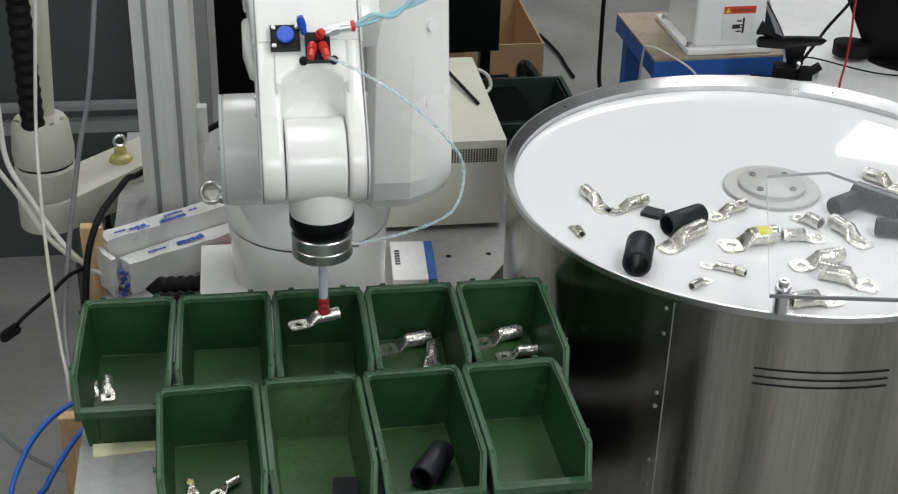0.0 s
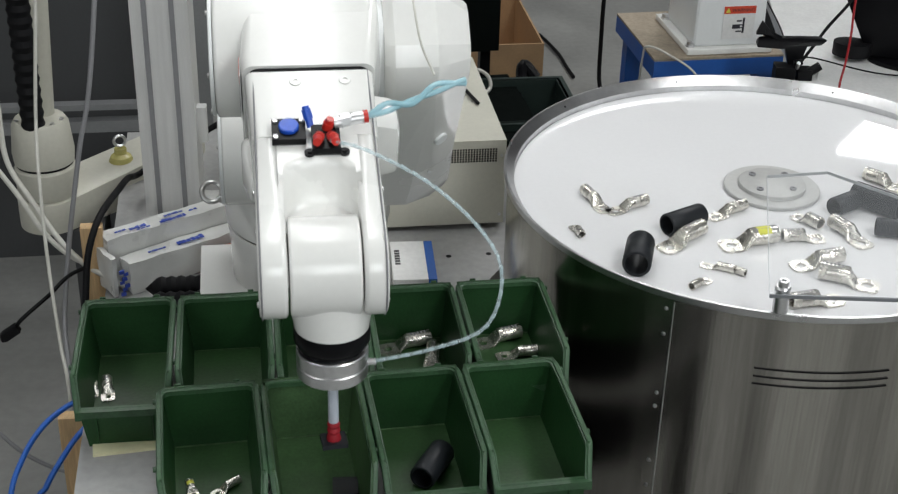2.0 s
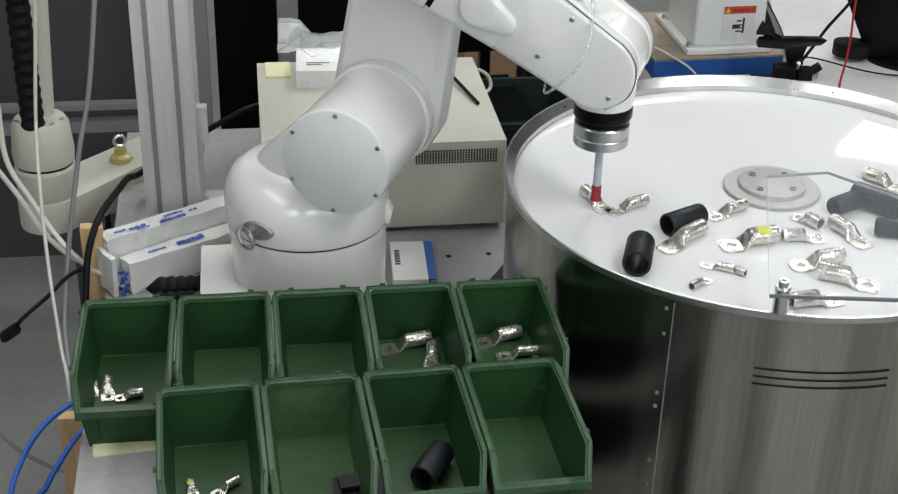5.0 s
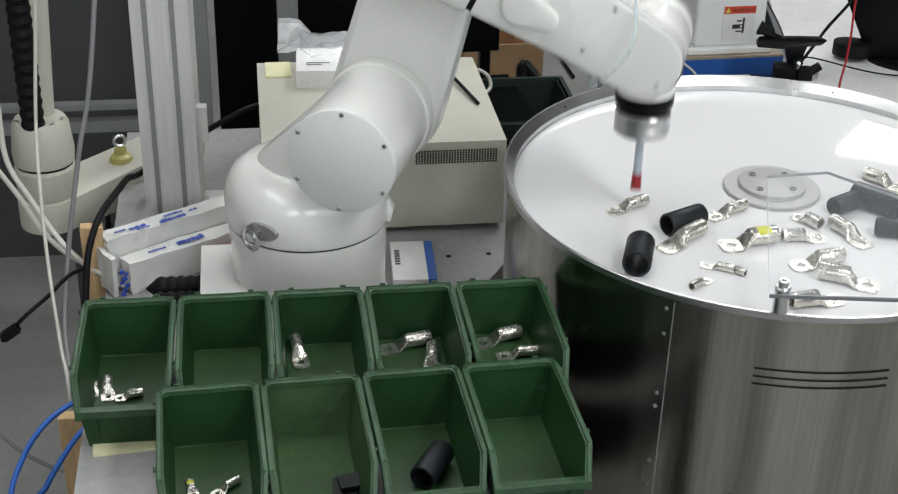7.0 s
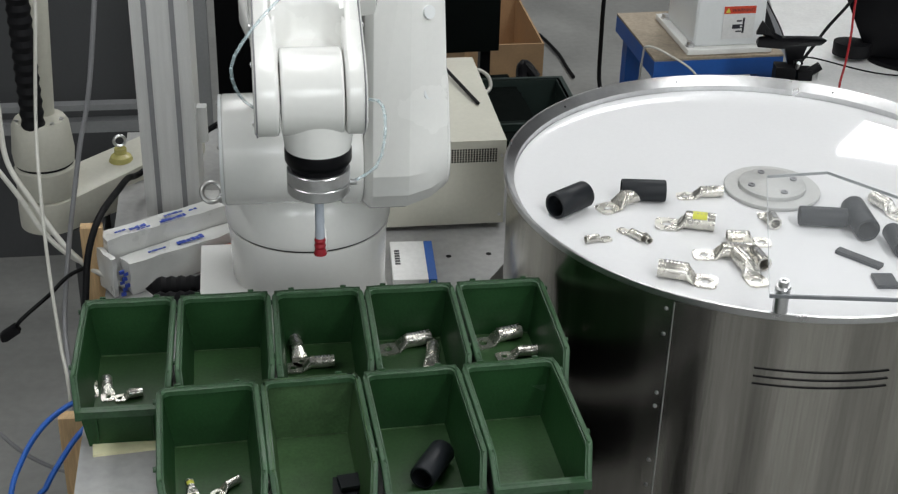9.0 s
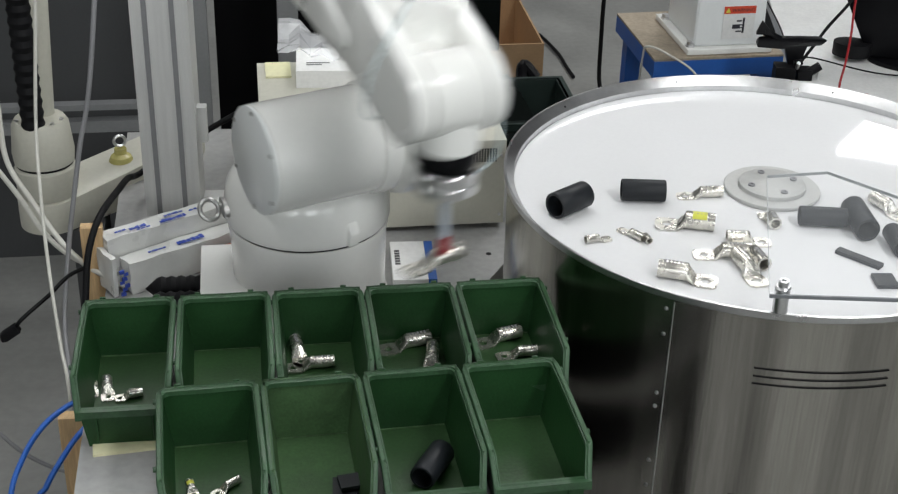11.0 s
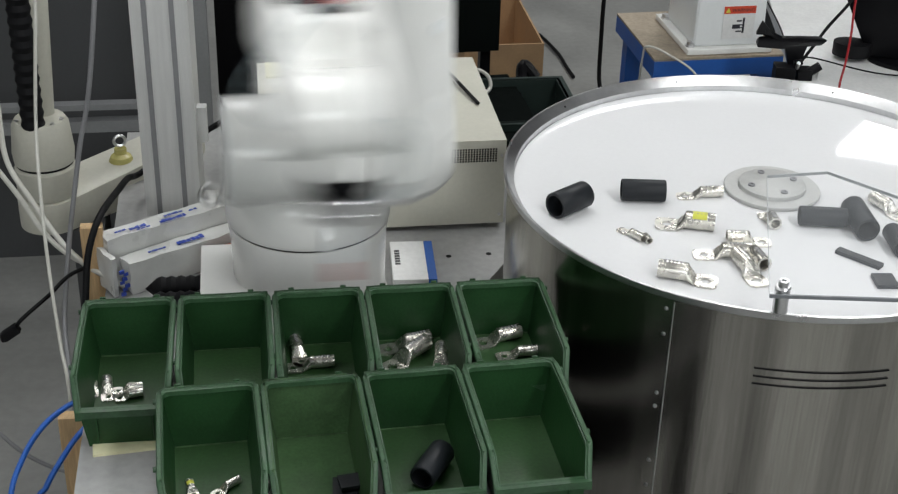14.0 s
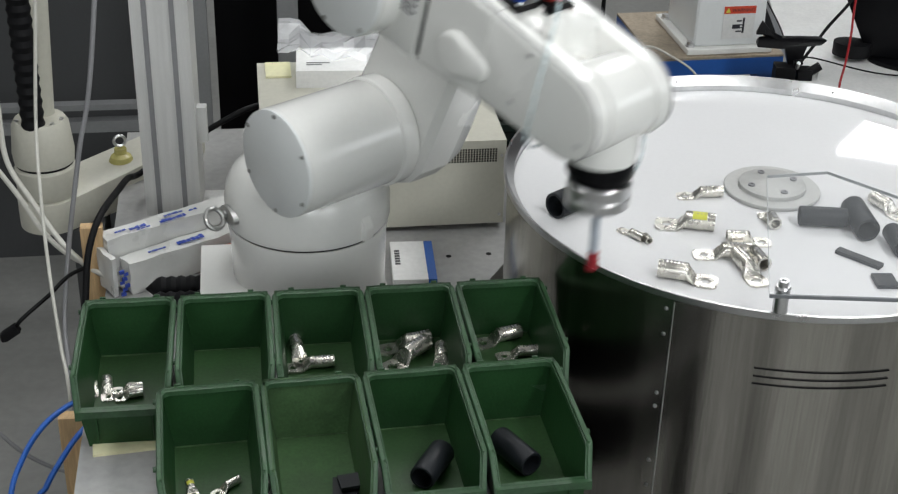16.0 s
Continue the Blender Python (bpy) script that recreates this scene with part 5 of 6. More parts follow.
    box(bm, (0.16, 0.02, 0), (0.30, 0.24, 0.012))
    part("base_plate", bm, MID_GREY, s, bevel=0.002)


build_left_side()

# ---- background ----


def build_background():
    # office chair
    c = thing("office_chair", pose(0.765, 1.76, 0, 0, 0, 4), "dark fabric office chair with black frame", "chair")
    bm = bm_new()
    box(bm, (-0.24, -0.24, 0.36), (0.24, 0.24, 0.44))
    part("seat", bm, FABRIC, c, bevel=0.035, segments=3)
    bm = bm_new()
    box(bm, (-0.20, 0.20, 0.53), (0.20, 0.27, 1.02))
    part("backrest", bm, FABRIC, c, bevel=0.03, segments=3)
    bm = bm_new()
    box(bm, (0.155, 0.235, 0.36), (0.185, 0.265, 0.56))
    part("back_bar", bm, BLACK_GLOSS, c, bevel=0.006)
    bm = bm_new()
    rod(bm, 0.03, (0, 0, 0.10), (0, 0, 0.37))
    part("column", bm, BLACK_GLOSS, c)
    for s in (-1, 1):
        bm = bm_new()
        hose(bm, [(s * 0.22, 0.1, 0.40), (s * 0.27, 0.2, 0.42), (s * 0.29, 0.25, 0.46), (s * 0.32, 0.22, 0.43)], 0.018, 8)
        part("armrest", bm, BLACK_GLOSS, c)
    for k in range(5):
        a = 2 * math.pi * k / 5
        bm = bm_new()
        rod(bm, 0.02, (0, 0, 0.11), (0.28 * math.cos(a), 0.28 * math.sin(a), 0.07))
        rod(bm, 0.028, (0.28 * math.cos(a) - 0.02, 0.28 * math.sin(a), 0.028), (0.28 * math.cos(a) + 0.02, 0.28 * math.sin(a), 0.028))
        part("caster_leg", bm, BLACK_GLOSS, c)
    # green crate
    g = thing("green_crate", pose(1.00, 1.78, 0), "dark green plastic crate on the floor behind the drum", "crate")
    bm = bm_new()
    w, d, h = 0.24, 0.30, 0.46
    for lo, hi in (((-w / 2, -d / 2, 0), (w / 2, -d / 2 + 0.008, h)), ((-w / 2, d / 2 - 0.008, 0), (w / 2, d / 2, h)), ((-w / 2, -d / 2 + 0.008, 0), (-w / 2 + 0.008, d / 2 - 0.008, h)), ((w / 2 - 0.008, -d / 2 + 0.008, 0), (w / 2, d / 2 - 0.008, h)), ((-w / 2 + 0.008, -d / 2 + 0.008, 0), (w / 2 - 0.008, d / 2 - 0.008, 0.008))):
        box(bm, lo, hi)
    part("crate_body", bm, CRATE_DARK, g, smooth=0)
    bm = bm_new()
    for y0, y1 in ((-d / 2 - 0.012, -d / 2 + 0.010), (d / 2 - 0.010, d / 2 + 0.012)):
        box(bm, (-w / 2 - 0.012, y0, h - 0.02), (w / 2 + 0.012, y1, h))
    for x0, x1 in ((-w / 2 - 0.012, -w / 2 + 0.010), (w / 2 - 0.010, w / 2 + 0.012)):
        box(bm, (x0, -d / 2 + 0.0102, h - 0.02), (x1, d / 2 - 0.0102, h))
    part("crate_rim", bm, CRATE_DARK, g, smooth=0, bevel=0.003)
    # cardboard box
    b = thing("cardboard_box", pose(1.090, 2.86, 0, 0, 0, 0), "open brown cardboard box on the floor", "box")
    bm = bm_new()
    w, d, h = 0.268, 0.50, 0.30
    for lo, hi in (((-w / 2, -d / 2, 0), (w / 2, -d / 2 + 0.006, h)), ((-w / 2, d / 2 - 0.006, 0), (w / 2, d / 2, h)), ((-w / 2, -d / 2 + 0.006, 0), (-w / 2 + 0.006, d / 2 - 0.006, h)), ((w / 2 - 0.006, -d / 2 + 0.006, 0), (w / 2, d / 2 - 0.006, h)), ((-w / 2 + 0.006, -d / 2 + 0.006, 0), (w / 2 - 0.006, d / 2 - 0.006, 0.006))):
        box(bm, lo, hi)
    part("carton", bm, CARD, b, smooth=0)
    # blue bench with the white robot foot
    t = thing("blue_bench", pose(1.232, 1.400, 0, 0, 0, 2), "blue steel bench with worn wooden top", "bench")
    w, d, h = 0.335, 0.335, 0.72
    bm = bm_new()
    box(bm, (0, 0, h - 0.006), (w, d, h))
    part("benchtop", bm, WORN_WOOD, t, bevel=0.002)
    bm = bm_new()
    box(bm, (0, 0, h - 0.05), (w, 0.03, h - 0.0065))
    box(bm, (0, d - 0.03, h - 0.05), (w, d, h - 0.0065))
    box(bm, (0, 0.0302, h - 0.05), (0.03, d - 0.0302, h - 0.0065))
    box(bm, (w - 0.03, 0.0302, h - 0.05), (w, d - 0.0302, h - 0.0065))
    part("frame", bm, BLUE_PAINT, t, smooth=0, bevel=0.002)
    for x in (0.02, w - 0.06):
        for y in (0.01, d - 0.05):
            bm = bm_new()
            box(bm, (x, y, 0), (x + 0.04, y + 0.04, h - 0.05))
            part("leg", bm, BLUE_PAINT, t, smooth=0, bevel=0.002)
    bm = bm_new()
    prism(bm, [(0.0, 0.01, h - 0.05), (0.03, 0.01, h - 0.05), (0.10, 0.01, h - 0.25), (0.03, 0.01, h - 0.40)], (0, 0.006, 0))
    part("gusset", bm, BLUE_PAINT, t, smooth=0)
    r = thing("robot_pedestal", pose(1.155, 1.375, 0.72, 0, 0, 2), "white robot pedestal bolted to the blue bench", "robot")
    bm = bm_new()
    hull(bm, [(x, y, z) for x, y in ((0.165, 0.035), (0.385, 0.035), (0.385, 0.30), (0.165, 0.30)) for z in (0.001, 0.016)])
    part("foot_plate", bm, ENAMEL, r, bevel=0.003)
    bm = bm_new()
    hull(bm, [(0.275 + a * 0.092, 0.155 + b2 * 0.106, z) for a, b2, z in ((-1, -1, 0.016), (1, -1, 0.016), (1, 1, 0.016), (-1, 1, 0.016), (-0.92, -0.9, 0.5), (0.92, -0.9, 0.5), (0.92, 0.9, 0.5), (-0.92, 0.9, 0.5))])
    part("pedestal", bm, ENAMEL_PALE, r, bevel=0.012, segments=3)
    for x, y in ((0.180, 0.062), (0.180, 0.262)):
        bm = bm_new()
        lathe(bm, [(0, 0.016), (0.014, 0.016), (0.014, 0.019), (0.009, 0.019), (0.009, 0.028), (0, 0.029)], 6, Matrix.Translation((x, y, 0)))
        part("bolt", bm, MACHINED, r)
    lm = pose(0.294, 0.0490, 0.078, 90, 0, 0)
    bm = bm_new()
    box(bm, (-0.041, -0.042, 0), (0.041, 0.042, 0.001))
    lab = part("warning_label", bm, PAPER, r, "white and orange-red warning label", smooth=0)
    lab.matrix_local = lm
    bars(lab, "label_header", pose(0, 0, 0.0011), [(-0.041, 0.023, 0.082, 0.019)], LABEL_RED, "red label header")
    cu = bpy.data.curves.new("warning_word", "FONT")
    cu.body, cu.size = "WARNING", 0.0120
    word = bpy.data.objects.new("warning_word", cu)
    me = bpy.data.meshes.new_from_object(word)
    bpy.data.objects.remove(word)
    me.transform(pose(-0.021, 0.0280, 0.0024))
    bm = bm_new()
    bm.from_mesh(me)
    part("warning_word", bm, PRINT_DARK, lab, "dark warning lettering", smooth=0)
    bm = bm_new()
    prism(bm, [(-0.037, 0.0265, 0.0022), (-0.0245, 0.0265, 0.0022), (-0.0307, 0.0390, 0.0022)], (0, 0, 0.0004))
    part("hazard_triangle", bm, YELLOW, lab, "yellow hazard triangle", smooth=0)
    bars(lab, "label_sign", pose(0, -0.006, 0.0011), [(-0.016, -0.010, 0.020, 0.011), (0.010, -0.022, 0.005, 0.040), (0.003, -0.009, 0.008, 0.003), (0.003, -0.002, 0.008, 0.003), (-0.006, -0.019, 0.014, 0.004), (-0.006, 0.008, 0.014, 0.004)], PRINT_DARK, "black warning sign")
    # white table with monitor and camera clamp
    t = thing("white_desk", pose(1.50, 1.05, 0, 0, 0, -12), "white laminate desk with computer gear", "desk")
    bm = bm_new()
    box(bm, (0, 0, 0.70), (1.1, 1.0, 0.73))
    part("desktop", bm, PAPER, t, bevel=0.003)
    for x in (0.04, 1.04):
        for y in (0.04, 0.94):
            bm = bm_new()
            box(bm, (x - 0.02, y - 0.02, 0), (x + 0.02, y + 0.02, 0.70))
            part("leg", bm, MID_GREY, t, smooth=0)
    m = thing("computer_monitor", pose(1.80, 1.30, 0.73, 0, 0, -24), "black computer monitor on a broad stand", "monitor")
    bm = bm_new()
    hull(bm, [(0.12 * math.cos(a) + 0.06, 0.07 * math.sin(a) + 0.02, z) for a in (2 * math.pi * k / 36 for k in range(36)) for z in (0.0, 0.012)])
    part("stand_foot", bm, BLACK_GLOSS, m, bevel=0.004, smooth=40)
    bm = bm_new()
    hull(bm, [(-0.10 + 0.045 * math.cos(a), 0.0 + 0.035 * math.sin(a), z) for a in (2 * math.pi * k / 24 for k in range(24)) for z in (0.012, 0.045)])
    part("stand_cap", bm, BLACK, m, bevel=0.008, smooth=40)
    bm = bm_new()
    hull(bm, [(-0.06, 0.0, 0.012), (0.02, 0.0, 0.012), (-0.06, 0.04, 0.012), (0.02, 0.04, 0.012), (-0.16, 0.02, 0.20), (0.10, 0.02, 0.20), (-0.16, 0.06, 0.20), (0.10, 0.06, 0.20), (-0.16, 0.02, 0.32), (0.10, 0.02, 0.32), (-0.16, 0.06, 0.32), (0.10, 0.06, 0.32)])
    part("stand_neck", bm, BLACK_GLOSS, m, bevel=0.006)
    bm = bm_new()
    box(bm, (-0.24, -0.02, 0.24), (0.36, 0.018, 0.62))
    part("screen", bm, BLACK_GLOSS, m, bevel=0.006)
    k = thing("camera_clamp", pose(1.530, 1.272, 0.73, 0, 0, -10), "black articulated camera clamp on the desk", "clamp")
    bm = bm_new()
    box(bm, (-0.045, -0.055, -0.08), (0.002, -0.012, 0.030))
    box(bm, (0.008, -0.055, -0.08), (0.042, -0.012, 0.022))
    box(bm, (-0.030, -0.060, -0.09), (0.030, -0.008, -0.030))
    part("clamp_jaw", bm, BLACK, k, bevel=0.006)
    bm = bm_new()
    hull(bm, [(-0.012, -0.03, 0.02), (0.012, -0.03, 0.02), (-0.010, 0.0, 0.02), (0.012, 0.0, 0.02), (-0.025, -0.02, 0.072), (0.030, -0.02, 0.078), (-0.025, 0.005, 0.072), (0.030, 0.005, 0.078)])
    hull(bm, [(-0.090, -0.02, 0.066), (-0.090, 0.01, 0.070), (-0.03, -0.022, 0.064), (0.060, -0.02, 0.076), (0.078, -0.01, 0.086), (0.060, 0.01, 0.090), (-0.03, 0.012, 0.086), (-0.085, 0.0, 0.088)])
    rod(bm, 0.009, (-0.075, 0.0, 0.10), (-0.03, 0.002, 0.078), 12)
    part("clamp_arm", bm, BLACK_GLOSS, k, bevel=0.003)
    bm = bm_new()
    hull(bm, [(-0.095, -0.01, 0.094), (-0.082, 0.0, 0.128), (-0.050, -0.01, 0.094), (-0.090, 0.02, 0.090), (-0.078, 0.015, 0.122), (-0.052, 0.02, 0.090)])
    part("clamp_head", bm, BLACK, k, bevel=0.003)
    bm = bm_new()
    rod(bm, 0.011, (0.035, -0.035, 0.012), (0.062, -0.03, 0.030), 14)
    rod(bm, 0.007, (-0.004, -0.045, 0.040), (0.016, -0.045, 0.044), 14)
    part("clamp_knob", bm, BLACK_GLOSS, k)
    bm = bm_new()
    rod(bm, 0.0035, (0.060, -0.03, 0.030), (0.058, -0.05, -0.06), 10)
    rod(bm, 0.005, (0.004, -0.06, 0.046), (0.004, -0.05, 0.030), 12)
    part("clamp_screw", bm, MACHINED, k)
    cable("red_cable", [(1.605, 1.14, 1.20), (1.604, 1.14, 0.953), (1.607, 1.14, 0.872), (1.605, 1.14, 0.802), (1.600, 1.14, 0.748), (1.605, 1.13, 0.735), (1.66, 1.11, 0.734)], 0.0028, mat("red_cable_skin", (0.35, 0.015, 0.02), 0.4), "thin red cable hanging beside the monitor")
    cable("black_lead", [(1.545, 1.25, 0.765), (1.575, 1.26, 0.80), (1.62, 1.30, 0.83), (1.68, 1.34, 0.87), (1.75, 1.36, 0.96)], 0.004, BLACK, "black lead across the desk")
    cable("thin_lead", [(1.66, 1.9, 0.74), (1.60, 1.55, 0.745), (1.56, 1.35, 0.74), (1.59, 1.28, 0.76), (1.75, 1.22, 0.737), (1.95, 1.20, 0.737)], 0.002, BLACK, "thin dark lead lying on the desk")
    cable("hanging_cable", [(1.495, 2.90, 4.5), (1.494, 2.90, 0.8), (1.495, 2.90, 0.216), (1.504, 2.90, 0.02), (1.52, 2.82, 0.010)], 0.008, BLACK, "black cable running down to the floor")
    cable("white_wire", [(1.225, 1.50, 0.55), (1.222, 1.47, 0.70), (1.225, 1.45, 0.735), (1.26, 1.40, 0.735), (1.33, 1.36, 0.69), (1.35, 1.34, 0.60), (1.36, 1.33, 0.0)], 0.0028, CABLE_WHITE, "thin white wire arching over the bench edge")
    cable("teal_hose", [(0.690, -0.52, 0.006), (0.700, -0.42, 0.006), (0.720, -0.36, 0.006), (0.745, -0.32, 0.006)], 0.005, HOSE_BLUE, "pale blue air hose on the floor beside the drum", "hose")
    cable("coiled_lead", [(0.79, 1.57, 0.60), (0.82, 1.60, 0.625), (0.855, 1.61, 0.605), (0.862, 1.60, 0.575), (0.835, 1.58, 0.565), (0.80, 1.57, 0.585)], 0.005, CABLE_WHITE, "coiled off-white cable behind the cabinet")
    cable("floor_cable", [(1.390, 3.45, 0.012), (1.405, 3.36, 0.014), (1.424, 3.23, 0.012), (1.427, 3.12, 0.010), (1.432, 3.01, 0.010)], 0.0065, BLACK, "dark cable lying on the floor")


build_background()

# ---- tool tip: seconds and place, one list a pick-and-place cycle ----
CYCLES = [
    [(0.0, 0.334, -0.068, 0.951), (0.1, 0.330, -0.067, 0.951), (0.2, 0.327, -0.073, 0.985), (0.3, 0.361, -0.094, 1.060), (0.4, 0.521, -0.062, 1.070), (0.5, 0.709, 0.025, 1.070), (0.6, 0.825, 0.075, 1.060), (0.7, 0.848, 0.099, 1.055), (0.8, 0.847, 0.092, 1.015), (0.9, 0.848, 0.092, 1.005), (1.0, 0.846, 0.088, 1.000)],
    [(1.1, 0.846, 0.092, 1.060), (1.2, 0.778, -0.035, 1.070), (1.3, 0.583, -0.247, 1.050), (1.4, 0.373, -0.306, 1.050), (1.5, 0.325, -0.375, 1.050), (1.6, 0.326, -0.391, 1.000), (1.8, 0.326, -0.394, 0.983), (2.0, 0.326, -0.393, 0.976), (2.1, 0.322, -0.381, 1.030), (2.2, 0.412, -0.299, 1.060), (2.3, 0.551, -0.211, 1.065), (2.4, 0.649, -0.097, 1.060), (2.5, 0.714, 0.025, 1.065), (2.6, 0.723, 0.042, 1.065), (2.7, 0.722, 0.046, 1.008), (2.9, 0.721, 0.050, 1.006)],
    [(3.0, 0.722, 0.050, 1.050), (3.1, 0.673, -0.007, 1.065), (3.2, 0.602, -0.077, 1.065), (3.3, 0.508, -0.093, 1.065), (3.4, 0.389, -0.125, 1.050), (3.5, 0.278, -0.130, 1.030), (3.6, 0.156, -0.130, 1.040), (3.7, 0.076, -0.144, 1.070), (3.8, 0.068, -0.139, 1.050), (3.9, 0.059, -0.124, 0.980), (4.0, 0.060, -0.128, 0.971), (4.2, 0.060, -0.124, 0.973)],
    [(4.4, 0.157, -0.133, 1.050), (4.6, 0.451, -0.120, 1.070), (4.8, 0.746, 0.076, 1.080), (5.0, 0.759, 0.113, 1.015), (5.3, 0.760, 0.115, 1.012), (5.5, 0.735, 0.099, 1.060), (5.8, 0.398, -0.113, 1.060), (6.0, 0.330, -0.085, 1.030), (6.2, 0.332, -0.067, 0.960), (6.3, 0.335, -0.068, 0.953), (6.4, 0.335, -0.068, 0.951)],
    [(6.5, 0.327, -0.077, 1.015), (6.6, 0.385, -0.096, 1.060), (6.7, 0.558, -0.074, 1.070), (6.8, 0.756, 0.056, 1.080), (6.9, 0.817, 0.108, 1.085), (7.0, 0.821, 0.116, 1.030), (7.1, 0.819, 0.121, 1.016), (7.3, 0.820, 0.121, 1.014), (7.4, 0.801, 0.122, 1.055), (7.5, 0.657, -0.023, 1.065), (7.6, 0.453, -0.096, 1.065), (7.7, 0.334, -0.090, 1.055), (7.8, 0.328, -0.077, 1.030), (7.9, 0.328, -0.077, 0.980), (8.0, 0.334, -0.071, 0.953), (8.3, 0.333, -0.071, 0.950)],
    [(8.4, 0.328, -0.075, 0.988), (8.5, 0.330, -0.088, 1.057), (9.2, 0.330, -0.090, 1.057), (9.5, 0.332, -0.091, 1.060), (9.8, 0.595, -0.088, 1.080), (10.0, 0.801, 0.071, 1.080), (10.2, 0.817, 0.102, 1.016), (10.5, 0.817, 0.102, 1.014), (10.7, 0.800, 0.112, 1.060), (10.9, 0.557, -0.082, 1.070), (11.1, 0.438, -0.095, 1.030), (11.3, 0.440, -0.083, 0.968)],
    [(11.4, 0.441, -0.085, 0.980), (11.5, 0.452, -0.096, 1.065), (11.6, 0.524, -0.082, 1.070), (11.7, 0.587, -0.085, 1.070), (11.8, 0.670, -0.018, 1.080), (11.9, 0.724, 0.018, 1.100), (12.0, 0.737, 0.019, 1.020), (12.1, 0.734, 0.018, 1.008), (12.3, 0.733, 0.019, 1.004), (12.4, 0.732, 0.013, 1.070), (12.5, 0.681, -0.035, 1.070), (12.6, 0.579, -0.093, 1.070), (12.7, 0.455, -0.134, 1.060), (12.8, 0.322, -0.132, 1.040), (12.9, 0.181, -0.133, 1.040), (13.0, 0.073, -0.144, 1.070), (13.1, 0.064, -0.140, 1.070), (13.2, 0.056, -0.120, 1.000), (13.3, 0.060, -0.121, 0.980), (13.5, 0.060, -0.124, 0.973), (13.7, 0.059, -0.123, 0.971)],
    [(13.8, 0.073, -0.140, 1.055), (13.9, 0.129, -0.142, 1.070), (14.0, 0.357, -0.145, 1.050), (14.1, 0.557, -0.115, 1.070), (14.2, 0.743, -0.007, 1.080), (14.3, 0.835, 0.120, 1.098), (14.4, 0.840, 0.125, 1.060), (14.5, 0.841, 0.126, 1.026), (14.7, 0.841, 0.126, 1.027), (14.8, 0.839, 0.127, 1.080), (14.9, 0.839, 0.068, 1.080), (15.0, 0.706, -0.223, 1.080), (15.1, 0.604, -0.292, 1.060), (15.2, 0.602, -0.315, 1.020), (15.3, 0.599, -0.305, 0.970), (15.5, 0.600, -0.307, 0.958), (15.7, 0.600, -0.307, 0.958), (15.8, 0.604, -0.318, 1.000), (15.9, 0.635, -0.247, 1.060), (16.0, 0.678, -0.192, 1.075)],
]

# ---- movement ----


def tip_rows():
    """Tool tip places from the lists above, resampled every tenth of a second."""
    keys = [k for c in CYCLES for k in c]
    ts, ps = [k[0] for k in keys], [Vector(k[1:]) for k in keys]
    out = []
    for i in range(161):
        t = i / 10
        j = max(0, min(len(ts) - 2, next((n for n in range(len(ts)) if ts[n] > t + 1e-6), len(ts)) - 1))
        s = (t - ts[j]) / (ts[j + 1] - ts[j])
        if ts[j + 1] - ts[j] > 0.11:
            s = s * s * (3 - 2 * s) if ts[j + 1] - ts[j] > 0.25 else s
        out.append((t, ps[j].lerp(ps[j + 1], s)))
    return out


def arm_pose(tip):
    """Joint places of the arm whose vertical tool ends at tip, in the robot's space."""
    d = tip - ROBOT
    az, reach = math.atan2(d.y, d.x), math.hypot(d.x, d.y)
    wx, wz = reach - J2_X, d.z + WRIST_TIP - J2_Z
    dist = min(math.hypot(wx, wz), L_UP + L_FORE - 1e-4)
    lift = math.atan2(wz, wx) + math.acos((L_UP ** 2 + dist ** 2 - L_FORE ** 2) / (2 * L_UP * dist))
    ex, ez = J2_X + L_UP * math.cos(lift), J2_Z + L_UP * math.sin(lift)
    fall = math.degrees(math.atan2(-(wz + J2_Z - ez), reach - ex))
    turn = Matrix.Rotation(az, 4, "Z")
    return (turn, turn @ pose(J2_X, 0, J2_Z, 0, 90 - math.degrees(lift), 0), turn @ pose(ex, 0, ez, 0, fall, 0), turn @ Matrix.Translation((reach, 0, d.z + WRIST_TIP)), az)


# the air hose: first in a wide loop beside the forearm, later wrapped round its far cheek and under it
HOSE_WIDE = ([(0.262, 0.008, 0.086), (0.285, 0.045, 0.092), (0.325, 0.110, 0.078), (0.368, 0.165, 0.044), (0.395, 0.188, 0.000)], [(0.028, 0.172, -0.072), (0.014, 0.112, -0.108), (0.0, 0.044, -0.130)])
HOSE_WRAP = ([(0.258, -0.004, 0.088), (0.288, -0.035, 0.090), (0.330, -0.088, 0.052), (0.345, -0.106, 0.006), (0.330, -0.075, -0.072), (0.320, 0.020, -0.088), (0.330, 0.078, -0.060)], [(-0.012, 0.088, -0.050), (0.0, 0.078, -0.105), (0.0, 0.044, -0.130)])


def along(pts, n):
    """n even places on a smooth line through the points."""
    line = spline(pts, 10)
    run = [0.0]
    for p, q in zip(line, line[1:]):
        run.append(run[-1] + (q - p).length)
    out = []
    j = 0
    for k in range(n):
        at = run[-1] * k / (n - 1)
        while j < len(run) - 2 and run[j + 1] < at:
            j += 1
        out.append(line[j].lerp(line[j + 1], (at - run[j]) / max(1e-9, run[j + 1] - run[j])))
    return out


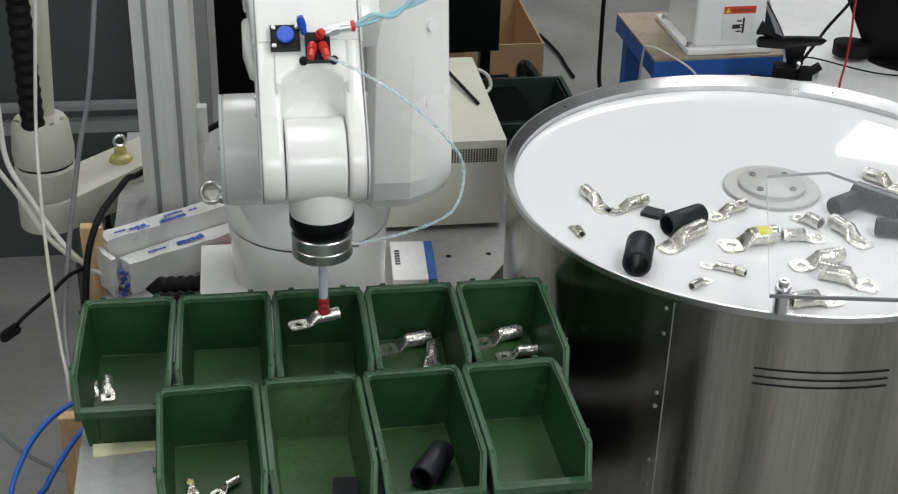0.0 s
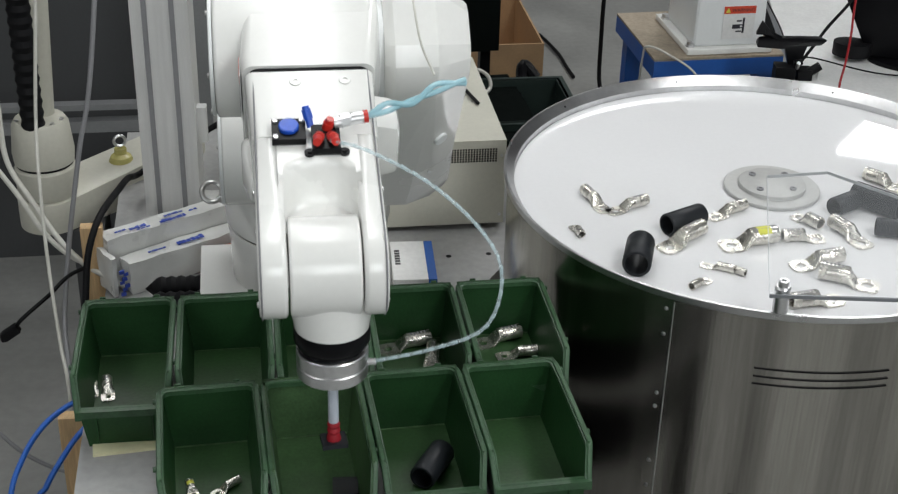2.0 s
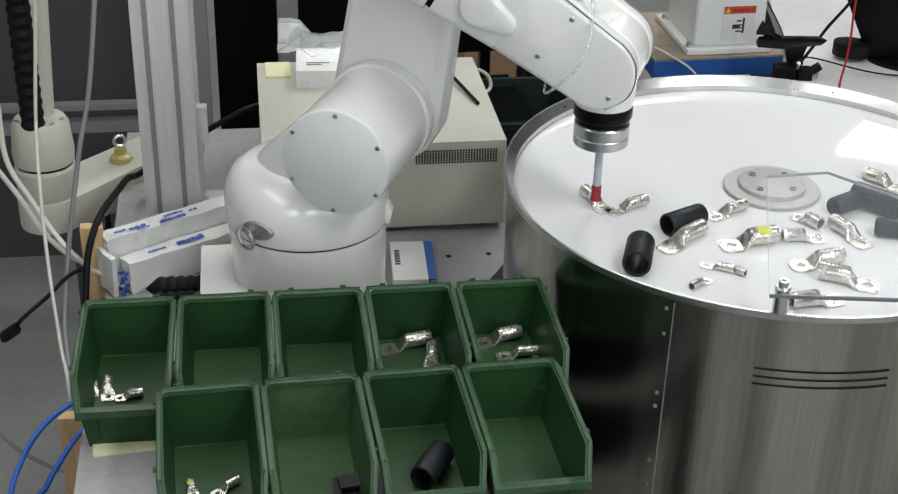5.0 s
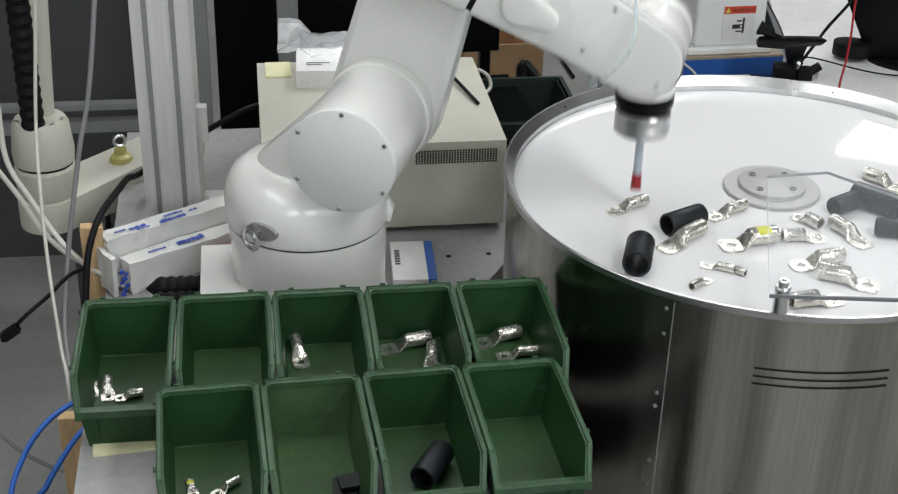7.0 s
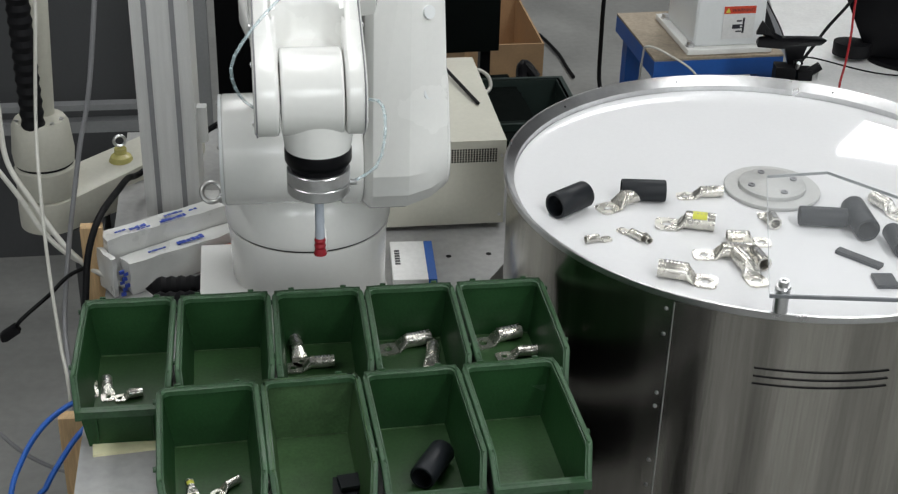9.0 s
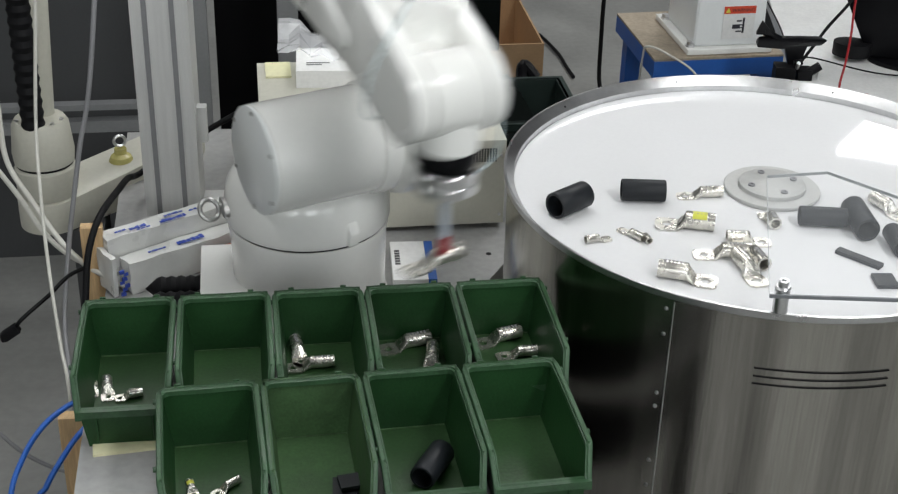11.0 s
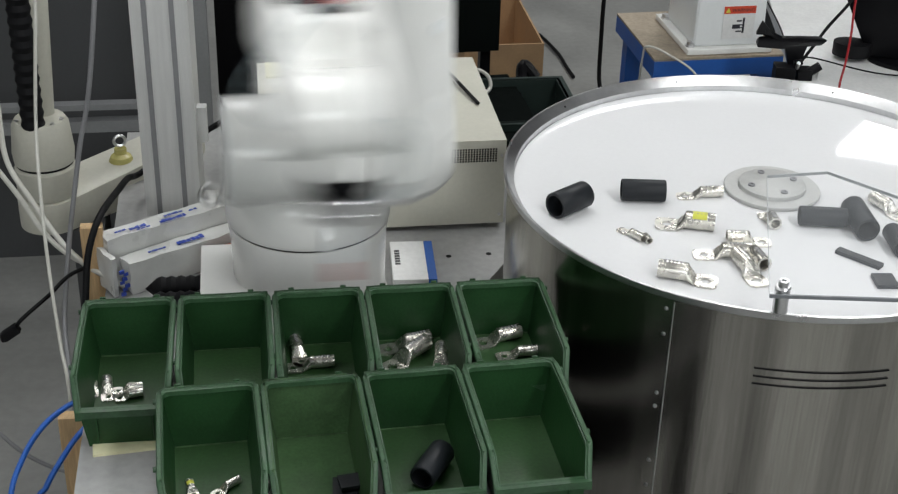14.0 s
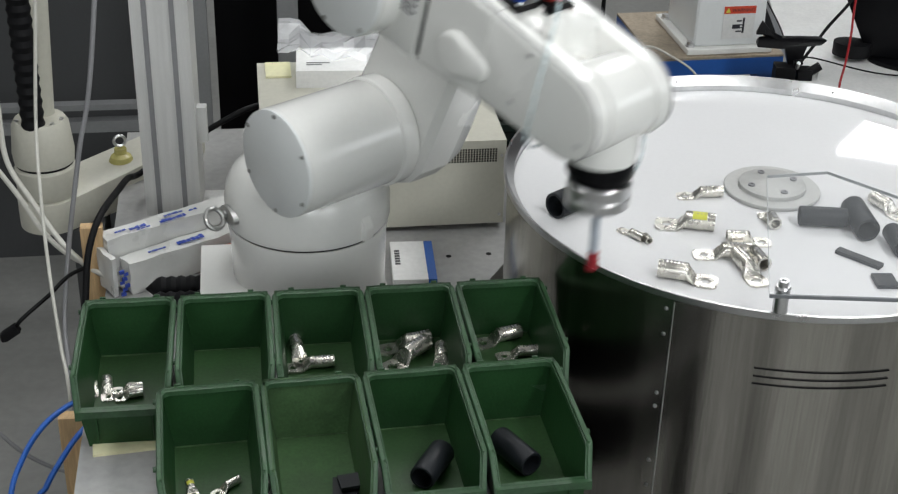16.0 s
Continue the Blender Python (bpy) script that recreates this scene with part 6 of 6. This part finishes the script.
def hose_chain(t, m):
    """Poses of the hose's links at one moment, in the robot's space."""
    s = max(0.0, min(1.0, (t - 3.1) / 0.7))
    s = s * s * (3 - 2 * s)
    both = []
    for fore_pts, wrist_pts in (HOSE_WIDE, HOSE_WRAP):
        both.append(along([m[2] @ Vector(p) for p in fore_pts] + [m[3] @ Vector(p) for p in wrist_pts], HOSE_COUNT + 1))
    swing = (m[0].to_3x3() @ Vector((0.10, 0, 0))) * 4 * s * (1 - s)
    line = [a.lerp(b, s) + swing * math.sin(math.pi * k / HOSE_COUNT) for k, (a, b) in enumerate(zip(*both))]
    out = []
    for p, q in zip(line, line[1:]):
        out.append(Matrix.Translation((p + q) / 2) @ (q - p).to_track_quat("Z", "Y").to_matrix().to_4x4())
    return out


def motions():
    tips = tip_rows()
    poses = [(t, arm_pose(p)) for t, p in tips]
    for k, ob in enumerate(ROBOT_PARTS):
        walk(ob, [(t, m[k]) for t, m in poses])
    chains = [(t, hose_chain(t, m)) for t, m in poses]
    for k, ob in enumerate(HOSE_LINKS):
        walk(ob, [(t, c[k]) for t, c in chains])
    rows = [(0.0, pose(DISC_C.x, DISC_C.y, DISC_Z))]
    for k in range(9):
        s = k / 8
        rows.append((8.03 + 0.52 * s, pose(DISC_C.x, DISC_C.y, DISC_Z, 0, 0, TURN * s * s * (3 - 2 * s))))
    rows.append((16.0, rows[-1][1]))
    walk(FEEDER_DISC, rows)
    for ob, a, b in RIDERS:
        r = disc_rows(a, b)
        walk(ob, r + [(16.0, r[-1][1])])
    z = PLINTH_Z + 0.0165
    for ob in NUDGED:
        walk(ob, [(0.0, pose(0.486, -0.078, z, 0, 0, 80)), (11.45, pose(0.486, -0.078, z, 0, 0, 80)), (11.55, pose(0.499, -0.081, z, 0, 0, 82)), (16.0, pose(0.499, -0.081, z, 0, 0, 82))])
    tip_at = dict((round(t, 1), p) for t, p in tips)
    for ob, a, b, pick, drop, rest, air, top in CARRIED:
        rows = []
        if a and b:
            rows = disc_rows(a, b)
            start = b
        elif a:
            rows = [(0.0, on_disc(*a))]
            start = a
        if a:
            rows.append((pick, on_disc(*start)))
            yaw0 = start[2]
            off = Vector(start[:2]) - tip_at[round(pick, 1)].xy
        else:
            yaw0, off = air, Vector((-0.014, -0.003))
        off = off if off.length < 0.03 else off * 0.03 / off.length
        n0, n1 = max(0, math.floor(pick * 10) + 1), math.floor(drop * 10)
        dyaw = (air - yaw0 + 180) % 360 - 180
        for n in range(n0, n1 + 1):
            p = tip_at[round(n / 10, 1)]
            s = min(1.0, max(0.0, (n - n0) / max(1, min(6, n1 - n0))))
            at = off.lerp(Vector((-0.014, -0.003)) if ob.name.startswith("cable_lug") else Vector((0, 0)), s)
            rows.append((n / 10, pose(p.x + at.x, p.y + at.y, p.z - top, 0, 0, yaw0 + dyaw * s)))
        last = rows[-1][1]
        x, y, z, yaw = rest
        dy = (yaw - (yaw0 + dyaw) + 180) % 360 - 180
        # falls to the bin's floor, then rolls over to where it stays
        q = last.translation.lerp(Vector((x, y, z)), 0.55)
        rows.append((drop + 0.02, last))
        rows.append((drop + 0.10, pose(q.x, q.y, z + 0.004, 0, 0, yaw0 + dyaw + dy * 0.15)))
        rows.append((drop + 0.24, pose(x, y, z, 0, 0, yaw0 + dyaw + dy)))
        rows.append((16.0, rows[-1][1]))
        clean = [rows[0]]
        for r in rows[1:]:
            if frame(r[0]) > frame(clean[-1][0]):
                clean.append(r)
        walk(ob, clean)


motions()
